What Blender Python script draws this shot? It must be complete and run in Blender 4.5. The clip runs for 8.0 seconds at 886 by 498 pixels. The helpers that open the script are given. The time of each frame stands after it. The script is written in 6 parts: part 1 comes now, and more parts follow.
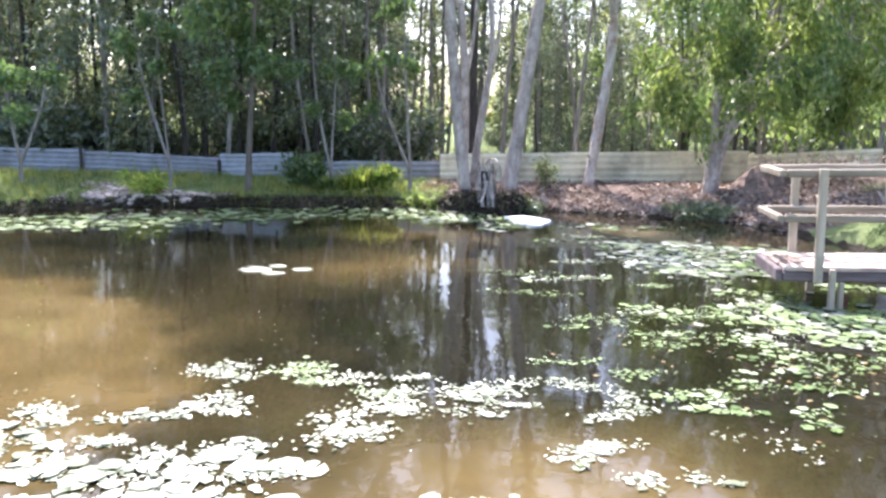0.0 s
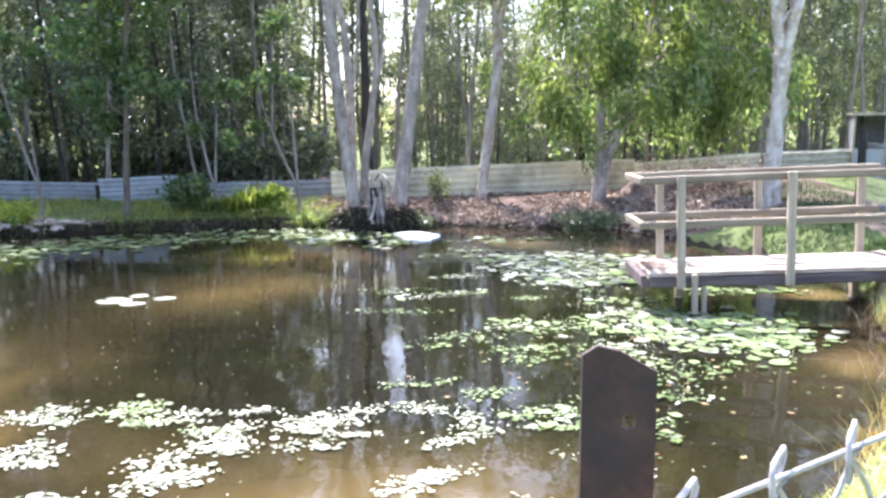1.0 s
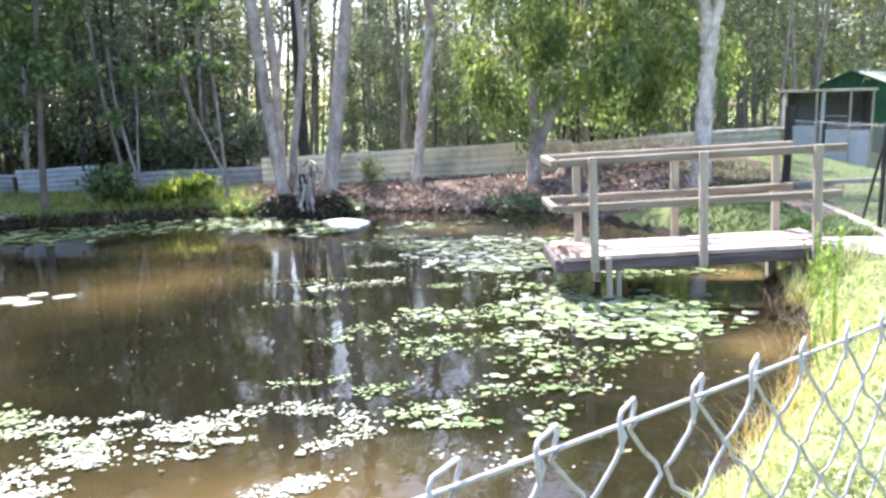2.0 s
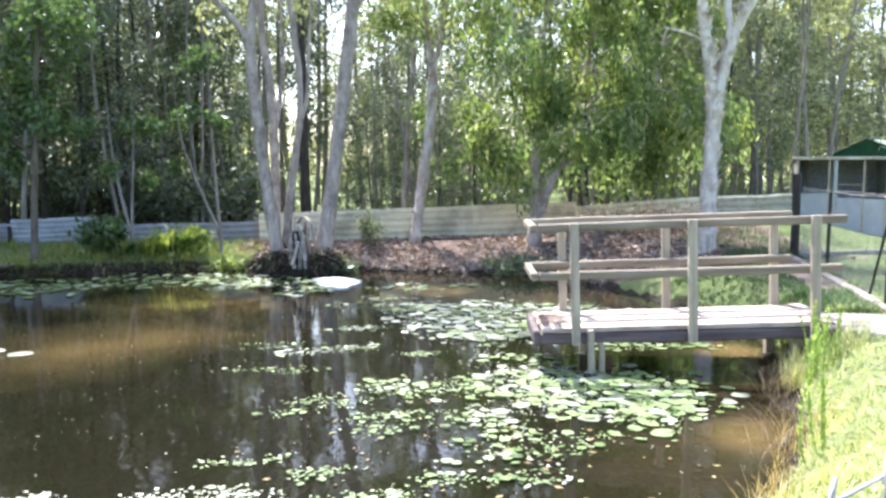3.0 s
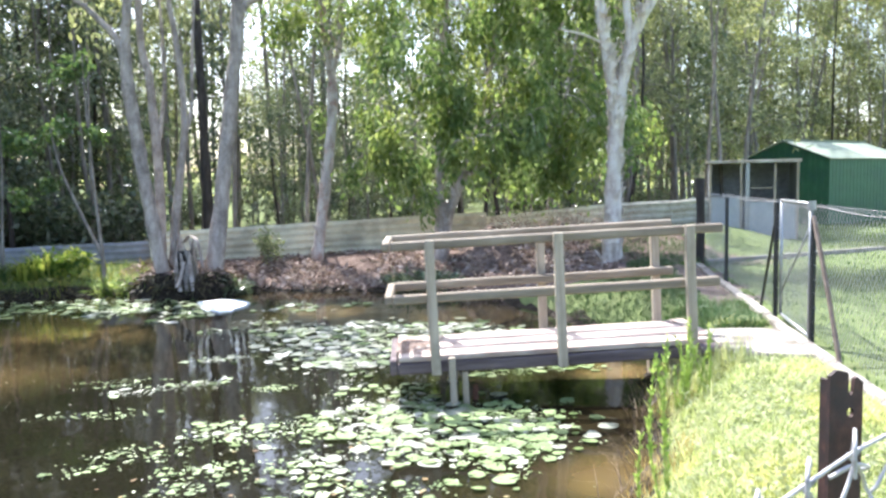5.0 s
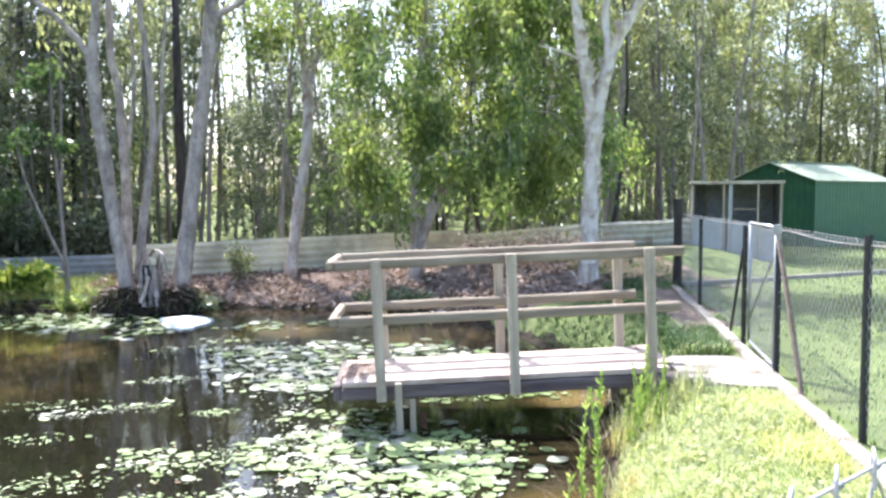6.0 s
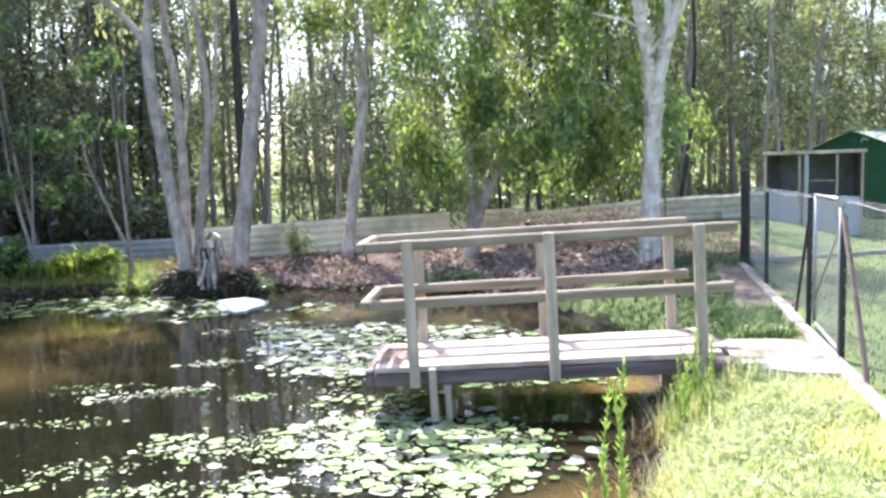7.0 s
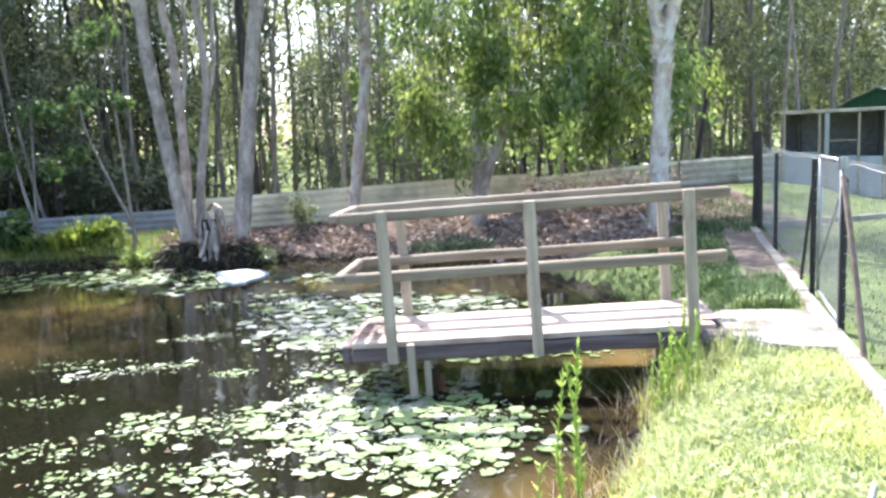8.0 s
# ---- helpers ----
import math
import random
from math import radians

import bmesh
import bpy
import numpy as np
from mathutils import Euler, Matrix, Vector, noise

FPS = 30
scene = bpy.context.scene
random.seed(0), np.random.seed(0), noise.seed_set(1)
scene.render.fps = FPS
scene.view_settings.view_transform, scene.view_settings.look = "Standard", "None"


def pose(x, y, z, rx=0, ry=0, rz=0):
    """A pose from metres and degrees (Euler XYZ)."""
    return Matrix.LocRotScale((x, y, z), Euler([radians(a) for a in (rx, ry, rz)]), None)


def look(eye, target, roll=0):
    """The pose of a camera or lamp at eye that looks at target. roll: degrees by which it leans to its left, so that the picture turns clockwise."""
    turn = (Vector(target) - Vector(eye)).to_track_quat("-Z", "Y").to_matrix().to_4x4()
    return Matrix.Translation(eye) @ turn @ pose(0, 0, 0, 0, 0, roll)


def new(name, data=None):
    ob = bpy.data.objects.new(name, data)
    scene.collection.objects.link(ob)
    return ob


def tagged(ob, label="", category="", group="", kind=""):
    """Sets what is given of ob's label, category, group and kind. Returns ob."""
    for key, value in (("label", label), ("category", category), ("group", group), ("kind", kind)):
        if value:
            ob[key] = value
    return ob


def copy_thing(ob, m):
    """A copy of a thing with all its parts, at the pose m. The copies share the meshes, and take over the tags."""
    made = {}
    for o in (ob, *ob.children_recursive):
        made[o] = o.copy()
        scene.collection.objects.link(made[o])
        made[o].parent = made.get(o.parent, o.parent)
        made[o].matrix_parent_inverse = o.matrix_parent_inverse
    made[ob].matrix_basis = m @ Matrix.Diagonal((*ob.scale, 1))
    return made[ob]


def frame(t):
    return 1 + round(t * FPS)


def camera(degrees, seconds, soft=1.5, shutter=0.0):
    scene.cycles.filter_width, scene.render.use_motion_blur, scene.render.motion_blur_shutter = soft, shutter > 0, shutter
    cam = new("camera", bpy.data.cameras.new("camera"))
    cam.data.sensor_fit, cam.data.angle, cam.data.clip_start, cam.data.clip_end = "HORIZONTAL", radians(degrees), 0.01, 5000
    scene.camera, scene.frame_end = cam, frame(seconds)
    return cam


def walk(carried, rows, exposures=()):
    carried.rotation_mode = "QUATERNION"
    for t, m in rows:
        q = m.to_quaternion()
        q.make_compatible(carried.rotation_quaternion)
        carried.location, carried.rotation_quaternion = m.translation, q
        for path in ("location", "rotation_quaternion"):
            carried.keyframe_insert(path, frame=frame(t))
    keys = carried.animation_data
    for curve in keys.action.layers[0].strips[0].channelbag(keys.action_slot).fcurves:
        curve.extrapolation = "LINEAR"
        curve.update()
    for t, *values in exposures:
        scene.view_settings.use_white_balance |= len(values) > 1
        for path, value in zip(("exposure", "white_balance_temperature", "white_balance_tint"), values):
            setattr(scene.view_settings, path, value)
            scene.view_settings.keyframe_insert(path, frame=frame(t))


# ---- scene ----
cam = camera(59.1, 8.0, soft=2.7)
METRES, EYE, TILT, LEAN, TURN = 4.5, 1.94, 0.0, 0.0, 0.0
ROWS = [
    (0.0, 0.0, 0.0, 0.0, 0.21, -9.71, -1.22),
    (0.5, 0.0579, 0.0271, 0.0029, -3.74, -7.94, 0.0),
    (1.0, 0.1334, 0.0468, 0.0013, -5.9, -8.56, 0.3),
    (1.5, 0.1954, 0.0586, 0.0022, -9.44, -11.11, 1.91),
    (3.0, 0.3728, 0.1747, 0.0052, -7.46, -5.62, -0.11),
    (3.5, 0.4268, 0.2056, 0.0117, -8.24, -5.09, 1.44),
    (4.0, 0.4847, 0.2443, 0.0084, -11.82, -3.32, -0.18),
    (5.5, 0.6537, 0.3349, 0.0113, -11.02, -5.52, 1.45),
    (6.0, 0.701, 0.3627, 0.01, -11.65, -3.75, 0.25),
    (6.5, 0.7415, 0.3895, 0.0097, -11.01, -5.96, 2.11),
    (7.0, 0.7826, 0.4138, 0.0073, -6.38, -5.24, 1.48),
    (7.5, 0.8341, 0.4441, 0.009, -3.2, -7.18, 0.33),
    (8.0, 0.8726, 0.4685, 0.0061, -4.61, -7.67, 2.42),
]
walk(cam, [(t, pose(0, 0, EYE, TILT, LEAN, TURN) @ pose(METRES * x, METRES * y, METRES * z, 90 + pitch, roll, yaw)) for t, x, y, z, yaw, pitch, roll in ROWS],
     exposures=[(0.0, 2.03, 6000.0, 18.0), (0.5, 2.15, 6000.0, 19.0), (1.0, 2.07, 6000.0, 17.0), (1.5, 2.04, 6000.0, 17.0), (3.0, 1.92, 6000.0, 12.0), (6.5, 1.86, 6000.0, 13.5), (7.0, 1.88, 6000.0, 14.0), (8.0, 1.86, 6000.0, 11.5)])

# ---- daylight ----
SUN_ELEVATION, SUN_AZIMUTH = 55.0, -13.5     # degrees above the horizon; degrees to the right of +y
sky = bpy.data.worlds.new("sky")
scene.world = sky
sky.use_nodes = True
sky_nodes = sky.node_tree.nodes
sky_tex = sky_nodes.new("ShaderNodeTexSky")
sky_tex.sky_type, sky_tex.sun_disc = "NISHITA", False
sky_tex.sun_elevation, sky_tex.sun_rotation = radians(SUN_ELEVATION), radians(SUN_AZIMUTH)
sky_tex.air_density, sky_tex.dust_density = 1.0, 3.0
sky.node_tree.links.new(sky_tex.outputs[0], sky_nodes["Background"].inputs[0])
sky_nodes["Background"].inputs[1].default_value = 0.15
sun_data = bpy.data.lights.new("sun", "SUN")
sun_data.energy, sun_data.angle, sun_data.color = 3.8, radians(0.5), (1.0, 0.96, 0.89)
sun = new("sun", sun_data)
_e, _a = radians(SUN_ELEVATION), radians(SUN_AZIMUTH)
SUN_WAY = Vector((math.sin(_a) * math.cos(_e), math.cos(_a) * math.cos(_e), math.sin(_e)))
sun.matrix_world = look(SUN_WAY * 60, (0, 0, 0))

# ---- small tools ----


def smooth(a, b, v):
    u = np.clip((v - a) / (b - a), 0, 1)
    return u * u * (3 - 2 * u)


def mesh_of(name, verts, faces, material=None, shade=False):
    me = bpy.data.meshes.new(name)
    me.from_pydata([tuple(v) for v in np.asarray(verts, float).tolist()], [], [tuple(f) for f in faces])
    me.update()
    for m in (material if isinstance(material, (list, tuple)) else [material]):
        if m:
            me.materials.append(m)
    if shade:
        me.polygons.foreach_set("use_smooth", [True] * len(me.polygons))
    return me


def part(name, shape, material, parent, label="", shade=False):
    """One mesh under a thing or under a part. shape: a bmesh, (verts, faces) or a mesh."""
    if isinstance(shape, bmesh.types.BMesh):
        me = bpy.data.meshes.new(name)
        bmesh.ops.recalc_face_normals(shape, faces=shape.faces)
        shape.to_mesh(me)
        shape.free()
        me.materials.append(material)
        if shade:
            me.polygons.foreach_set("use_smooth", [True] * len(me.polygons))
    elif isinstance(shape, bpy.types.Mesh):
        me = shape
    else:
        me = mesh_of(name, shape[0], shape[1], material, shade)
    ob = new(name, me)
    ob.parent = parent
    if label:
        tagged(ob, label)
    return ob


def thing(name, at, label, category, group="", kind="", turn=0.0):
    ob = new(name)
    ob.empty_display_size = 0.2
    ob.matrix_basis = pose(*at, 0, 0, turn)
    return tagged(ob, label, category, group, kind)


def solo(name, shape, material, label, category, group="", kind="", shade=False, at=(0, 0, 0), turn=0.0):
    """A thing of one mesh."""
    ob = part(name, shape, material, None, "", shade)
    ob.matrix_basis = pose(*at, 0, 0, turn)
    return tagged(ob, label, category, group, kind)


def join(*shapes):
    vs, fs, n = [], [], 0
    for v, f in shapes:
        v = np.asarray(v, float)
        vs.append(v)
        fs.extend([tuple(i + n for i in q) for q in f])
        n += len(v)
    return np.concatenate(vs), fs


def tube(points, radii, sides=8, caps=True, wobble=0.0, seed=0):
    """A tapered pipe along points, with an uneven skin where wobble is given."""
    r = np.random.default_rng(seed)
    p = np.asarray(points, float)
    radii = np.broadcast_to(np.asarray(radii, float), (len(p),))
    t = np.gradient(p, axis=0)
    t /= np.linalg.norm(t, axis=1)[:, None] + 1e-9
    ref = np.array([1.0, 0, 0]) if abs(t[0][0]) < 0.8 else np.array([0, 1.0, 0])
    verts, faces = [], []
    ang = np.arange(sides) * 2 * np.pi / sides
    lobes = 1 + wobble * r.normal(size=sides)
    for i in range(len(p)):
        u = ref - t[i] * (ref @ t[i])
        u /= np.linalg.norm(u)
        w = np.cross(t[i], u)
        ref = u
        k = radii[i] * lobes * (1 + wobble * 0.5 * r.normal(size=sides))
        verts.append(p[i] + np.outer(np.cos(ang) * k, u) + np.outer(np.sin(ang) * k, w))
    for i in range(len(p) - 1):
        for j in range(sides):
            a, b = i * sides + j, i * sides + (j + 1) % sides
            faces.append((a, b, b + sides, a + sides))
    if caps:
        faces.append(tuple(range(sides))[::-1])
        faces.append(tuple(range((len(p) - 1) * sides, len(p) * sides)))
    return np.concatenate(verts), faces


def gnarled(shape, centre_line, much, scale, seed):
    """Push a trunk's skin in and out with long upright folds and small flakes."""
    v, f = shape
    line = np.asarray(centre_line)
    out = []
    for p in v:
        i = int(np.argmin(((line - p) ** 2).sum(1)))
        d = p - line[i]
        k = noise.noise(Vector((p[0] * scale + seed, p[1] * scale, p[2] * scale * 0.28))) + 0.6 * noise.noise(Vector((p[0] * scale * 2.7, p[1] * scale * 2.7 + seed, p[2] * scale * 1.1)))
        d[2] = 0
        out.append(p + d * (much * k))
    return np.array(out), f


def bend(points, n=12):
    """A smooth curve through points (Catmull-Rom)."""
    p = np.asarray(points, float)
    p = np.vstack([2 * p[0] - p[1], p, 2 * p[-1] - p[-2]])
    out = []
    for i in range(1, len(p) - 2):
        for s in np.linspace(0, 1, n, endpoint=False):
            a, b, c, d = p[i - 1], p[i], p[i + 1], p[i + 2]
            out.append(0.5 * (2 * b + (c - a) * s + (2 * a - 5 * b + 4 * c - d) * s * s + (3 * b - a - 3 * c + d) * s ** 3))
    out.append(p[-2])
    return np.array(out)


def box(lo, hi, bevel=0.006, warp=0.0, seed=0, cuts=0):
    """A bevelled board from corner lo to corner hi."""
    bm = bmesh.new()
    bmesh.ops.create_cube(bm, size=1)
    lo, hi = Vector(lo), Vector(hi)
    for v in bm.verts:
        v.co = Vector([lo[i] + (v.co[i] + 0.5) * (hi[i] - lo[i]) for i in range(3)])
    if bevel:
        bmesh.ops.bevel(bm, geom=list(bm.edges), offset=bevel, segments=1, affect="EDGES")
    if cuts:
        long = max(range(3), key=lambda i: hi[i] - lo[i])
        es = [e for e in bm.edges if abs(e.verts[0].co[long] - e.verts[1].co[long]) > 0.5 * (hi[long] - lo[long])]
        bmesh.ops.subdivide_edges(bm, edges=es, cuts=cuts, use_grid_fill=True)
    if warp:
        for v in bm.verts:
            v.co += Vector(noise.noise_vector(v.co * 2.3 + Vector((seed, 0, 0)))) * warp
    return bm


def prism(ring, low, top):
    """An upright block over a flat outline."""
    bm = bmesh.new()
    a, b = [bm.verts.new((x, y, low)) for x, y in ring], [bm.verts.new((x, y, top)) for x, y in ring]
    bm.faces.new(a[::-1])
    bm.faces.new(b)
    for i in range(len(ring)):
        k = (i + 1) % len(ring)
        bm.faces.new((a[i], a[k], b[k], b[i]))
    return bm


def leaves(centres, ways, length, width, r, droop=0.0):
    """Many small pointed leaves as (verts, faces); every leaf is an island of its own."""
    n = len(centres)
    w = ways + np.array([0, 0, -droop])
    w /= np.linalg.norm(w, axis=1)[:, None] + 1e-9
    side = np.cross(w, r.normal(size=(n, 3)))
    side /= np.linalg.norm(side, axis=1)[:, None] + 1e-9
    l = (length * r.uniform(0.6, 1.3, n))[:, None]
    b = (width * r.uniform(0.6, 1.3, n))[:, None]
    v = np.stack([centres, centres + w * l * 0.45 + side * b, centres + w * l, centres + w * l * 0.45 - side * b], 1).reshape(-1, 3)
    return v, np.arange(4 * n).reshape(-1, 4).tolist()


def flakes(centres, length, width, r):
    """Small pointed scraps lying flat on the water; every scrap is an island of its own."""
    n = len(centres)
    a = r.uniform(0, 2 * np.pi, n)
    w = np.stack([np.cos(a), np.sin(a), 0.04 * r.normal(size=n)], 1)
    side = np.stack([-np.sin(a), np.cos(a), 0.04 * r.normal(size=n)], 1)
    l, b = (length * r.uniform(0.4, 1.3, n))[:, None], (width * r.uniform(0.6, 1.3, n))[:, None]
    v = np.stack([centres, centres + w * l * 0.45 + side * b, centres + w * l, centres + w * l * 0.45 - side * b], 1).reshape(-1, 3)
    return v, np.arange(4 * n).reshape(-1, 4).tolist()


def blades(x, y, z, height, width, lean, r):
    """Upright grass blades, bent over at the tip, as (verts, faces)."""
    n = len(x)
    a = r.uniform(0, 2 * np.pi, n)
    h = height * r.uniform(0.5, 1.3, n)
    away = np.stack([np.cos(a), np.sin(a)], 1) * (lean * h * r.uniform(0.2, 1.4, n))[:, None]
    s = np.stack([-np.sin(a), np.cos(a), 0 * a], 1) * (width * r.uniform(0.7, 1.3, n))[:, None] * 0.5
    root = np.stack([x, y, z], 1)
    mid = root + np.concatenate([away * 0.35, (h * 0.6)[:, None]], 1)
    tip = root + np.concatenate([away, h[:, None]], 1)
    v = np.stack([root - s, root + s, mid + s * 0.8, tip, mid - s * 0.8], 1).reshape(-1, 3)
    i = np.arange(n) * 5
    f = [q for k in i.tolist() for q in ((k, k + 1, k + 2, k + 4), (k + 4, k + 2, k + 3))]
    return v, f


# ---- materials ----
def nodes_of(name):
    m = bpy.data.materials.new(name)
    m.use_nodes = True
    return m, m.node_tree.nodes, m.node_tree.links, m.node_tree.nodes["Principled BSDF"]


def ramp(nodes, links, fac, stops):
    n = nodes.new("ShaderNodeValToRGB")
    while len(n.color_ramp.elements) < len(stops):
        n.color_ramp.elements.new(0.5)
    for e, (p, c) in zip(n.color_ramp.elements, stops):
        e.position, e.color = p, (*c, 1)
    links.new(fac, n.inputs[0])
    return n.outputs[0]


def noisy(nodes, links, scale, detail=5.0, rough=0.6, stretch=(1, 1, 1)):
    co = nodes.new("ShaderNodeTexCoord")
    mp = nodes.new("ShaderNodeMapping")
    mp.inputs["Scale"].default_value = stretch
    n = nodes.new("ShaderNodeTexNoise")
    n.inputs["Scale"].default_value, n.inputs["Detail"].default_value, n.inputs["Roughness"].default_value = scale, detail, rough
    links.new(co.outputs["Object"], mp.inputs[0])
    links.new(mp.outputs[0], n.inputs["Vector"])
    return n.outputs["Fac"]


def mixed(nodes, links, fac, a, b, how="MIX"):
    n = nodes.new("ShaderNodeMix")
    n.data_type, n.blend_type = "RGBA", how
    for sock, v in ((n.inputs[0], fac), (n.inputs[6], a), (n.inputs[7], b)):
        if isinstance(v, (int, float)):
            sock.default_value = v
        elif isinstance(v, tuple):
            sock.default_value = (*v, 1)
        else:
            links.new(v, sock)
    return n.outputs[2]


def surface(name, dark, mid, light, scale=8.0, stretch=(1, 1, 1), rough=0.8, bump=0.3, depth=0.01, stain=None, stain_scale=1.2, metal=0.0, spread=0.0, spec=0.5):
    """A worn surface: grain in three tones, broad stains over it, fine relief, and a tone of its own for each piece."""
    m, nodes, links, bsdf = nodes_of(name)
    fine = noisy(nodes, links, scale, 6, 0.65, stretch)
    col = ramp(nodes, links, fine, [(0.3, dark), (0.5, mid), (0.72, light)])
    if stain:
        broad = noisy(nodes, links, stain_scale, 4, 0.7)
        f = ramp(nodes, links, broad, [(0.48, (0, 0, 0)), (0.68, (1, 1, 1))])
        col = mixed(nodes, links, f, col, stain)
    if spread:
        info = nodes.new("ShaderNodeObjectInfo")
        v = ramp(nodes, links, info.outputs["Random"], [(0.0, (1 - spread,) * 3), (1.0, (1 + spread,) * 3)])
        col = mixed(nodes, links, 1.0, col, v, "MULTIPLY")
    links.new(col, bsdf.inputs["Base Color"])
    bsdf.inputs["Roughness"].default_value, bsdf.inputs["Metallic"].default_value = rough, metal
    bsdf.inputs["Specular IOR Level"].default_value = spec
    if bump:
        b = nodes.new("ShaderNodeBump")
        b.inputs["Strength"].default_value, b.inputs["Distance"].default_value = bump, depth
        links.new(noisy(nodes, links, scale * 2.5, 6, 0.7, stretch), b.inputs["Height"])
        links.new(b.outputs[0], bsdf.inputs["Normal"])
    return m


def foliage(name, tones, glow=0.45, rough=0.5, spec=0.3, patch=None, patch_scale=0.9):
    """Leaves that let light through; each leaf takes one of the tones."""
    m, nodes, links, bsdf = nodes_of(name)
    geo = nodes.new("ShaderNodeNewGeometry")
    stops = [(i / (len(tones) - 1) if len(tones) > 1 else 0.0, c) for i, c in enumerate(tones)]
    col = ramp(nodes, links, geo.outputs["Random Per Island"], stops)
    info = nodes.new("ShaderNodeObjectInfo")
    v = ramp(nodes, links, info.outputs["Random"], [(0.0, (0.75,) * 3), (1.0, (1.2,) * 3)])
    col = mixed(nodes, links, 1.0, col, v, "MULTIPLY")
    if patch:
        where = ramp(nodes, links, noisy(nodes, links, patch_scale, 3, 0.6), [(0.47, (0, 0, 0)), (0.62, (1, 1, 1))])
        col = mixed(nodes, links, where, col, mixed(nodes, links, 1.0, col, patch, "MULTIPLY"))
    links.new(col, bsdf.inputs["Base Color"])
    bsdf.inputs["Roughness"].default_value, bsdf.inputs["Specular IOR Level"].default_value = rough, spec
    tr = nodes.new("ShaderNodeBsdfTranslucent")
    warm = mixed(nodes, links, 1.0, col, (1.15, 1.18, 0.85), "MULTIPLY")
    links.new(warm, tr.inputs[0])
    mx = nodes.new("ShaderNodeMixShader")
    mx.inputs[0].default_value = glow
    links.new(bsdf.outputs[0], mx.inputs[1])
    links.new(tr.outputs[0], mx.inputs[2])
    links.new(mx.outputs[0], nodes["Material Output"].inputs[0])
    return m


# the palest tone paints bright glints on some of the dark leaves
LEAF_DARK = foliage("leaf_dark", [(0.058, 0.084, 0.048), (0.098, 0.134, 0.072), (0.15, 0.185, 0.105), (0.28, 0.30, 0.23)], 0.4, 0.36, 0.7, (1.3, 1.2, 1.05), 0.5)
LEAF_GREY = foliage("leaf_grey", [(0.105, 0.126, 0.078), (0.165, 0.188, 0.108), (0.245, 0.265, 0.158), (0.37, 0.385, 0.255)], 0.58, 0.4, 0.5, (1.4, 1.32, 0.9), 0.4)
LEAF_FRESH = foliage("leaf_fresh", [(0.10, 0.165, 0.056), (0.155, 0.225, 0.075), (0.22, 0.29, 0.11), (0.35, 0.41, 0.215)], 0.6, 0.45, 0.4, (1.2, 1.06, 0.8), 0.7)
LEAF_BROAD = foliage("leaf_broad", [(0.06, 0.11, 0.04), (0.10, 0.16, 0.055), (0.17, 0.23, 0.09)], 0.45, 0.35, 0.5)
LEAF_YELLOW = foliage("leaf_yellow", [(0.10, 0.18, 0.035), (0.22, 0.30, 0.055), (0.48, 0.48, 0.12)], 0.5)
# two grasses: full sun put into the pale tones, shade into the dark green
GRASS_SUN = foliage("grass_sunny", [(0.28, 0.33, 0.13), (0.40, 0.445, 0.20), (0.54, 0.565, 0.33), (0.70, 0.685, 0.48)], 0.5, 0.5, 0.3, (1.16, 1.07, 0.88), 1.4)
GRASS_SHADED = foliage("grass_shaded_green", [(0.035, 0.08, 0.024), (0.06, 0.118, 0.036), (0.09, 0.145, 0.052), (0.14, 0.16, 0.075)], 0.25)
GRASS_DRY = foliage("grass_dry", [(0.34, 0.21, 0.07), (0.48, 0.34, 0.12), (0.55, 0.46, 0.22)], 0.5)
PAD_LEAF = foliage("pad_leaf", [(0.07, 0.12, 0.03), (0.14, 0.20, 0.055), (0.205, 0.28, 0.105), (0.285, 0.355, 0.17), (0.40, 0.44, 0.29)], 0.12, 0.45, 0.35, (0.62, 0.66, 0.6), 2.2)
# pale copy of the pads: sun and sky glare painted into the tones
PAD_GLARE = foliage("pad_glare", [(0.15, 0.17, 0.09), (0.28, 0.30, 0.20), (0.41, 0.42, 0.33), (0.54, 0.54, 0.47)], 0.1, 0.36, 0.65, (0.62, 0.65, 0.6), 1.6)
LITTER = foliage("leaf_litter", [(0.15, 0.10, 0.08), (0.29, 0.21, 0.17), (0.40, 0.30, 0.25), (0.52, 0.43, 0.37)], 0.1, 0.75, 0.12)
BARK_PALE = surface("bark_pale_grey", (0.20, 0.16, 0.13), (0.40, 0.335, 0.285), (0.56, 0.49, 0.425), 9, (1, 1, 0.3), 0.85, 0.7, 0.03, stain=(0.17, 0.14, 0.12), stain_scale=2.4)
BARK_PAPER = surface("bark_paper_white", (0.42, 0.33, 0.26), (0.80, 0.72, 0.63), (0.90, 0.84, 0.76), 9, (1, 1, 0.22), 0.85, 1.0, 0.05, stain=(0.55, 0.43, 0.35), stain_scale=3.6)
BARK_PINK = surface("bark_paper_pinkish", (0.24, 0.19, 0.16), (0.45, 0.38, 0.33), (0.62, 0.55, 0.49), 9, (1, 1, 0.3), 0.85, 0.8, 0.03, stain=(0.22, 0.17, 0.14), stain_scale=3.0)
BARK_DARK = surface("bark_dark", (0.018, 0.014, 0.011), (0.038, 0.030, 0.024), (0.08, 0.066, 0.054), 10, (1, 1, 0.25), 0.9, 0.6, 0.02)
BARK_SOOT = surface("bark_blackened", (0.025, 0.02, 0.017), (0.055, 0.045, 0.038), (0.11, 0.092, 0.078), 10, (1, 1, 0.25), 0.9, 0.6, 0.02)
BARK_BROWN = surface("bark_brown", (0.07, 0.055, 0.04), (0.135, 0.11, 0.08), (0.22, 0.185, 0.14), 10, (1, 1, 0.3), 0.9, 0.5, 0.02)
